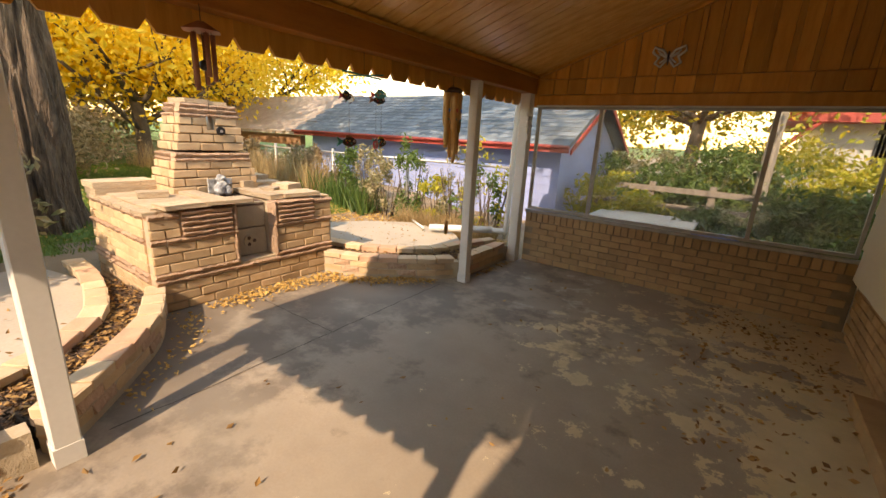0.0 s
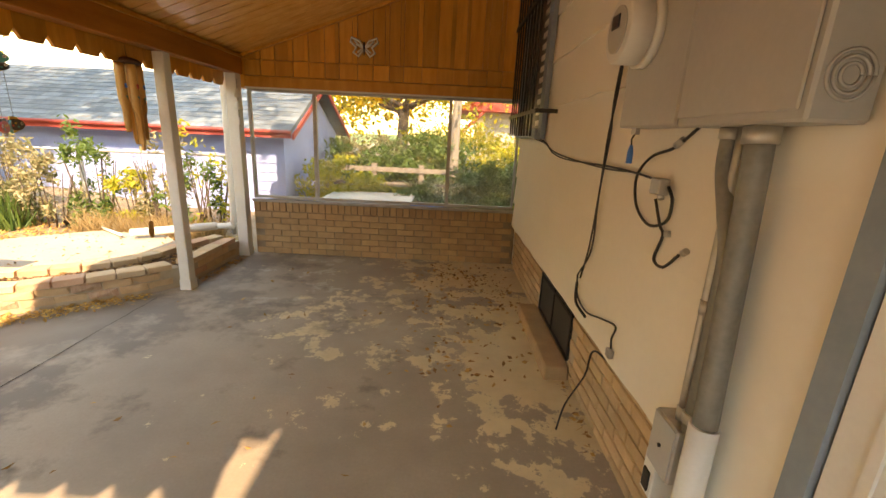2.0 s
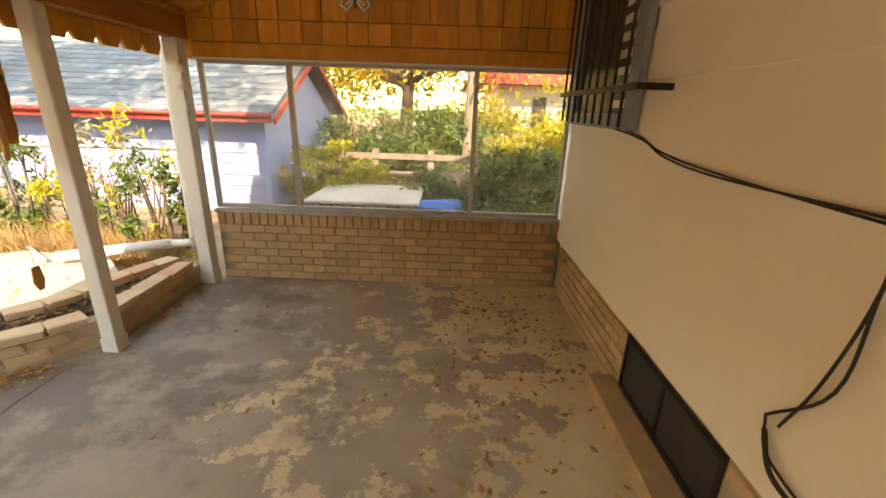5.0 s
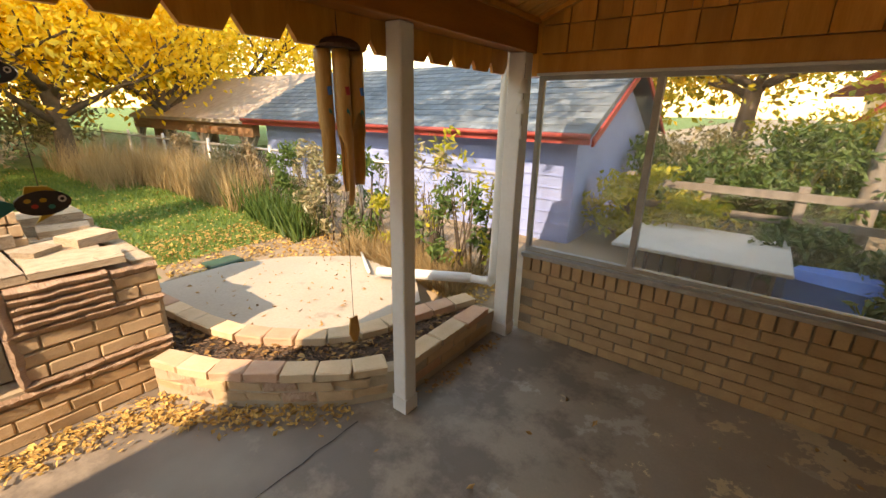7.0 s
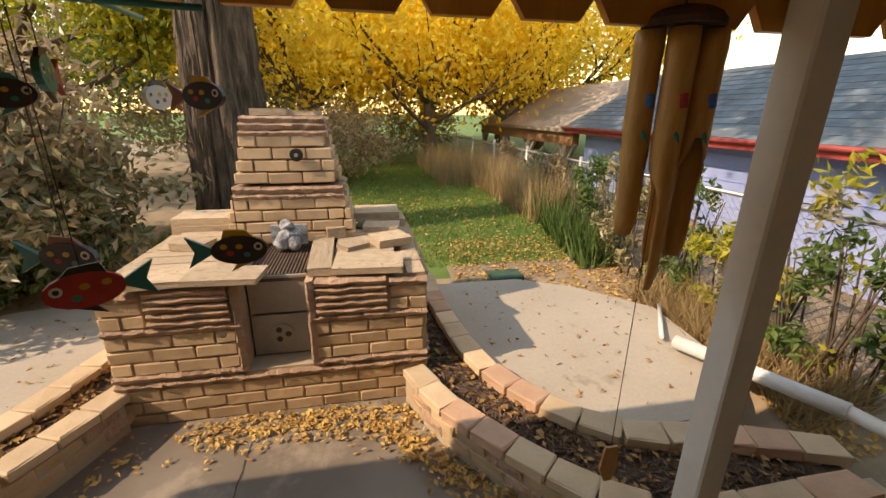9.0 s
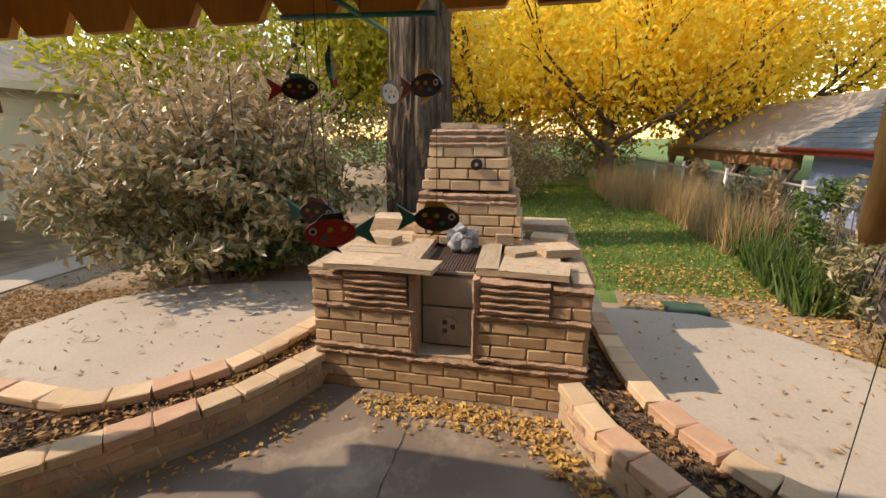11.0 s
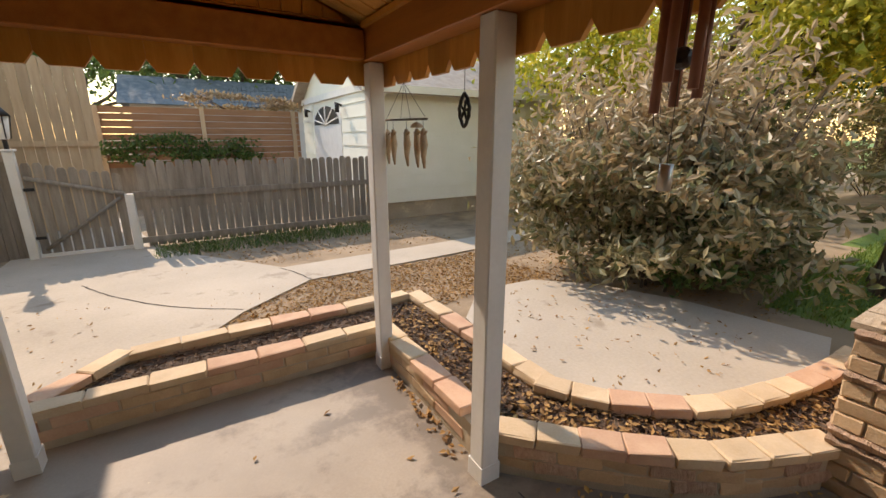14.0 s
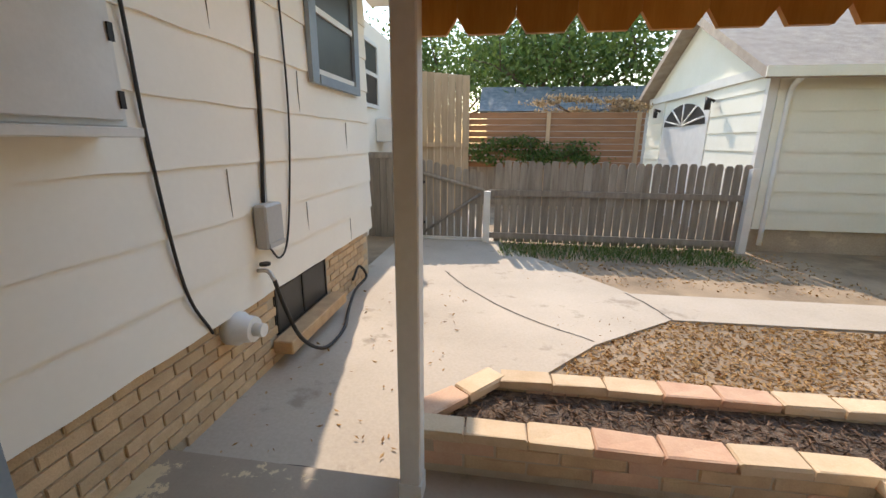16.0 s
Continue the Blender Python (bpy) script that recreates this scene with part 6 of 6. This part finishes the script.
def shrub(name, at, radii, n, size, material, label, stems=8):
    s = thing(name, at, label, "shrub")
    bm = bmesh.new()
    for k in range(stems):
        a = random.uniform(0, math.tau)
        tube([(at[0] + 0.1 * math.cos(a), at[1] + 0.1 * math.sin(a), at[2] - 0.05), (at[0] + radii[0] * 0.7 * math.cos(a), at[1] + radii[1] * 0.7 * math.sin(a), at[2] + radii[2] * 1.5)], 0.01, 4, bm, [0.012, 0.003])
    tagged(part("branchwork", bm, M_TWIG, s), kind="stuff")
    p = clumps(n, (at[0], at[1], at[2] + radii[2]), radii, max(12, n // 60), 0.22)
    p = p[p[:, 2] > at[2]]
    under(new("foliage", leaves_mesh("foliage", p, size, material, 0.4)), s)
    return s


shrub("brown_shrub", (-10.2, 1.9, 0.25), (1.2, 1.3, 0.75), 7000, 0.045, L_BUSHR, "round browning shrub on the lawn")
shrub("brown_shrub", (-16, 3.6, 0.2), (2.0, 2.2, 1.2), 6000, 0.07, L_BUSH, "dense brown shrubs at the end of the lawn")
shrub("brown_shrub", (-15, -1.5, 0.2), (2.0, 2.6, 1.2), 6000, 0.07, L_BUSH, "dense olive shrubs at the end of the yard")
for x, y, rz, m_, n, lab in ((-2.95, 5.2, 0.62, L_YGR, 300, "tall yellowing weed against the fence"), (-3.5, 5.15, 0.6, L_BUSH, 500, "tall grey-green weed against the fence"), (-4.4, 5.2, 0.6, L_GRN, 1100, "tall green weed against the fence"), (-5.4, 5.25, 0.6, L_BUSH, 1000, "tall dry weed against the fence"), (-6.7, 5.15, 0.6, L_BUSHR, 1200, "tall bronze weed against the fence"), (-3.15, 5.1, 0.52, L_GRN, 550, "leafy green weed by the chain-link fence"), (-3.9, 5.15, 0.40, L_YGR, 600, "yellowing weed by the chain-link fence"), (-4.9, 5.1, 0.45, L_BUSH, 1200, "dry grey-green weed by the chain-link fence"), (-6.0, 5.2, 0.55, L_GRN, 1400, "green shrubby weed by the chain-link fence"), (-7.4, 5.2, 0.5, L_BUSH, 1400, "brown overgrown weeds by the fence"), (-9.0, 5.2, 0.55, L_BUSHR, 1500, "brown overgrown weeds by the fence")):
    shrub("weed", (x, y, 0.05), (0.42, 0.30, rz), n, 0.038, m_, lab, 12)
for x, y, r, h, m_, n in ((-1.9, 7.6, 0.9, 0.5, L_YGR, 3000), (-0.6, 9.2, 1.3, 0.75, L_GRN, 5000), (0.75, 6.4, 0.75, 0.55, L_GRN, 5000), (1.5, 8.0, 1.1, 0.65, L_YGR, 5000), (-2.0, 10.5, 1.3, 0.7, L_BUSH, 4000), (2.4, 10.5, 1.4, 0.9, L_YGR, 5000), (-0.4, 7.2, 0.6, 0.3, L_GRN, 2500), (0.45, 5.6, 0.45, 0.42, L_GRN, 2600), (-2.2, 9.2, 0.9, 0.6, L_GRN, 3500), (0.2, 11.2, 1.5, 0.9, L_YGR, 5000), (-0.9, 8.7, 0.8, 0.5, L_GRN, 3200)):
    shrub("hedge_bush", (x, y, -0.05), (r, r * 0.8, h), n, 0.055, m_, "leafy garden bush outside the patio window")
shrub("vine", (-1.5, -9.8, 0.85), (1.8, 0.15, 0.4), 2600, 0.05, L_GRN, "green vine spilling over the slat fence")
shrub("vine", (-2.6, -10.6, 2.1), (1.6, 0.2, 0.3), 1500, 0.05, L_BUSHR, "dry vine along the wire screen")


def blades(name, pts, h, w, material, label, category, lean=0.35):
    p = np.asarray(pts)
    n = len(p)
    a = RNG.uniform(0, math.tau, n)
    d = np.stack([np.cos(a), np.sin(a), np.zeros(n)], 1)
    hh = h * RNG.uniform(0.5, 1.25, n)[:, None]
    tip = p + np.array((0, 0, 1)) * hh + np.stack([RNG.normal(size=n), RNG.normal(size=n), np.zeros(n)], 1) * hh * lean
    v = np.stack([p - d * w, p + d * w, tip], 1).reshape(-1, 3)
    me = bpy.data.meshes.new(name)
    me.from_pydata(v.tolist(), [], np.arange(3 * n).reshape(-1, 3).tolist())
    me.materials.append(material)
    return tagged(new(name, me), label, category, kind="stuff")


def on_ground(n, x0, x1, y0, y1, lift=0.0):
    xs, ys = RNG.uniform(x0, x1, n), RNG.uniform(y0, y1, n)
    return np.array([(x, y, ground_z(x, y) + lift) for x, y in zip(xs, ys)])


g = on_ground(52000, -13, -5.2, 0.2, 4.7)
blades("grass", g, 0.05, 0.006, L_GRASS, "short green lawn grass", "grass")
g = np.concatenate([on_ground(3800, -10.5, -6.2, 4.55, 5.2), on_ground(1500, -13, -9, 3.9, 4.9)])
blades("dry_grass", g, 0.62, 0.006, L_STRAW, "tall dry straw-coloured grass along the fence", "grass", 0.2)
g = np.concatenate([on_ground(420, -5.9, -5.0, 4.6, 5.1), on_ground(120, -6.5, -5.8, 4.6, 5.0)])
blades("iris_leaves", g, 0.42, 0.014, L_GRN, "upright green iris leaves by the fence", "plant", 0.28)
g = on_ground(2200, -4.0, -0.7, -5.8, -5.0)
blades("weeds", g, 0.13, 0.006, L_GRN, "low green weeds along the picket fence", "weeds", 0.5)
g = on_ground(2500, -4.4, -2.8, 4.75, 5.25)
blades("dry_grass", g, 0.3, 0.006, L_STRAW, "dry grass tufts along the chain-link fence", "grass", 0.5)


# ---- fallen leaves ----
def scatter(name, pts, size, material, label, aspect=0.55):
    return tagged(new(name, leaves_mesh(name, pts, size, material, aspect, 0.75)), label, "leaves", kind="stuff")


def strip(n, x0, x1, y0, y1, z, sx=None):
    return np.stack([RNG.uniform(x0, x1, n), RNG.uniform(y0, y1, n), np.full(n, z) + RNG.uniform(0, 0.012, n)], 1)


def band(n, line, width, z):
    p = np.array(line)
    i = RNG.integers(0, len(p) - 1, n)
    f = RNG.uniform(0, 1, n)[:, None]
    q = p[i] * (1 - f) + p[i + 1] * f + RNG.normal(size=(n, 2)) * width
    return np.concatenate([q, (z + RNG.uniform(0, 0.014, n))[:, None]], 1)


pile = np.concatenate([band(800, [(-3.3, 1.55), (-3.32, 2.1), (-3.25, 2.65)], 0.08, 0.012), band(500, [(-3.15, 2.55), (-2.8, 2.85), (-2.45, 3.2)], 0.06, 0.012), band(110, [(-3.35, 1.3), (-2.9, 1.15), (-2.4, 0.6)], 0.07, 0.012)])
scatter("fallen_leaves", pile[pile[:, 0] > -3.42], 0.017, L_GOLD, "golden fallen leaves heaped before the fireplace")
dry = np.concatenate([strip(260, -0.3, 0.75, 2.2, 4.5, 0.008), band(150, [(0.0, 4.2), (0.45, 4.0), (0.5, 3.2)], 0.12, 0.008), strip(90, -2.2, 0.7, -0.6, 4.5, 0.008), band(70, [(-2.18, 3.6), (-2.16, 4.4)], 0.025, 0.008), band(60, [(-2.18, -0.6), (-2.16, 0.2)], 0.03, 0.008), band(60, [(0.78, 1.6), (0.76, 3.0)], 0.02, 0.008)])
scatter("dry_leaves", dry[dry[:, 0] < 0.8], 0.02, L_DRY, "curled brown leaf scraps on the patio floor")


def inside(inner, outer, n):
    a, b = np.array(inner), np.array(outer)
    f, s = RNG.uniform(0, 1, n), RNG.uniform(0.16, 0.84, n)[:, None]
    pa = np.stack([np.interp(f, np.linspace(0, 1, len(a)), a[:, k]) for k in (0, 1)], 1)
    pb = np.stack([np.interp(f, np.linspace(0, 1, len(b)), b[:, k]) for k in (0, 1)], 1)
    return np.concatenate([pa * (1 - s) + pb * s, (0.155 + RNG.uniform(0, 0.015, n))[:, None]], 1)


beds = [inside(IN_L, OUT_L, 1900), inside(IN_W, OUT_W, 1100), inside(IN_S, OUT_S[:2], 1100), inside(IN_R, OUT_R, 1700), strip(300, -2.5, -2.4, 3.7, 4.3, 0.155)]
scatter("mulch", np.concatenate(beds), 0.024, L_MULCH, "brown bark mulch in the planter beds", 0.22)
scatter("bed_leaves", np.concatenate([b[::4] + (0, 0, 0.012) for b in beds[:2]] + [beds[3][::7] + (0, 0, 0.012)]), 0.02, L_DRY, "dry leaves lying on the planter mulch")
yard = np.concatenate([on_ground(2600, -5.8, -4.0, 3.3, 5.2, 0.012), on_ground(1500, -8, -5.4, 0.5, 4.9, 0.02), on_ground(900, -4.2, -2.6, 4.75, 5.2, 0.02), on_ground(600, -13, -8, 0.5, 5, 0.03)])
scatter("yard_leaves", yard, 0.022, L_GOLD, "golden leaves scattered over the yard edge")
back = np.concatenate([on_ground(9500, -4.6, -1.2, -3.1, -1.5, 0.01), on_ground(1500, -4.8, -0.9, -5.8, -4.0, 0.01), on_ground(1200, -6.5, -4.0, -3.2, -1.0, 0.01)])
scatter("yard_litter", back, 0.020, L_DRY, "dry brown leaf litter over the bare back yard", 0.4)
und = np.concatenate([on_ground(1700, -6.6, -4.3, -2.0, 0.4, 0.012), strip(150, -4.6, -3.0, -1.2, 0.6, 0.135), strip(120, -4.6, -2.95, 3.2, 4.5, 0.155), strip(90, -0.4, 0.7, -3.5, -0.9, -0.08)])
scatter("yard_litter", und, 0.018, L_DRY, "dry leaf litter under the shrub and on the terraces", 0.4)

# ---- brick faces of the walls ----
WB = brick_meshes(0.192, 0.064, 0.03, M_WALLBRICK, 5, 0.002, 0.004)
SOL = brick_meshes(0.064, 0.098, 0.04, M_WALLBRICK, 4, 0.002, 0.004)
for r in range(7):
    z = 0.034 + 0.0705 * r
    x = -2.13 + (0.1 if r % 2 else 0.0) + 0.1
    while x < 0.84:
        l = 1.0
        if x + 0.096 > 0.838:
            break
        piece("brick", random.choice(WB), pose(x, 4.652, z, 0, 0, random.uniform(-0.3, 0.3)), wall_n)
        x += 0.203
for k in range(40):
    x = -2.09 + 0.0735 * k
    if x < 0.81:
        piece("brick", random.choice(SOL), pose(x, 4.645, 0.548), wall_n)
setting("foundation", box(FX + 0.004, 0.859, -3.95, 4.644, -0.19, 0.485), M_MORTAR_L, "tan brick foundation under the siding", "wall")
fnd = bpy.data.objects["foundation"]
FB = brick_meshes(0.197, 0.062, 0.02, M_BRICK, 5, 0.0015, 0.004)
cnt = 0
for r in range(8):
    z = -0.062 + 0.0705 * r
    y = 4.50 - (0.1 if r % 2 else 0)
    while y > -3.85:
        hole = (2.27 < y < 3.24 and z > 0.06 or -2.8 < y < -1.85 and z > 0.07)
        if not hole and z + 0.03 < 0.5 and (z > 0 or y < -0.9) and cnt < 310:
            piece("brick", random.choice(FB), pose(FX + 0.002, y, z, 0, 0, 90), fnd)
            cnt += 1
        y -= 0.207
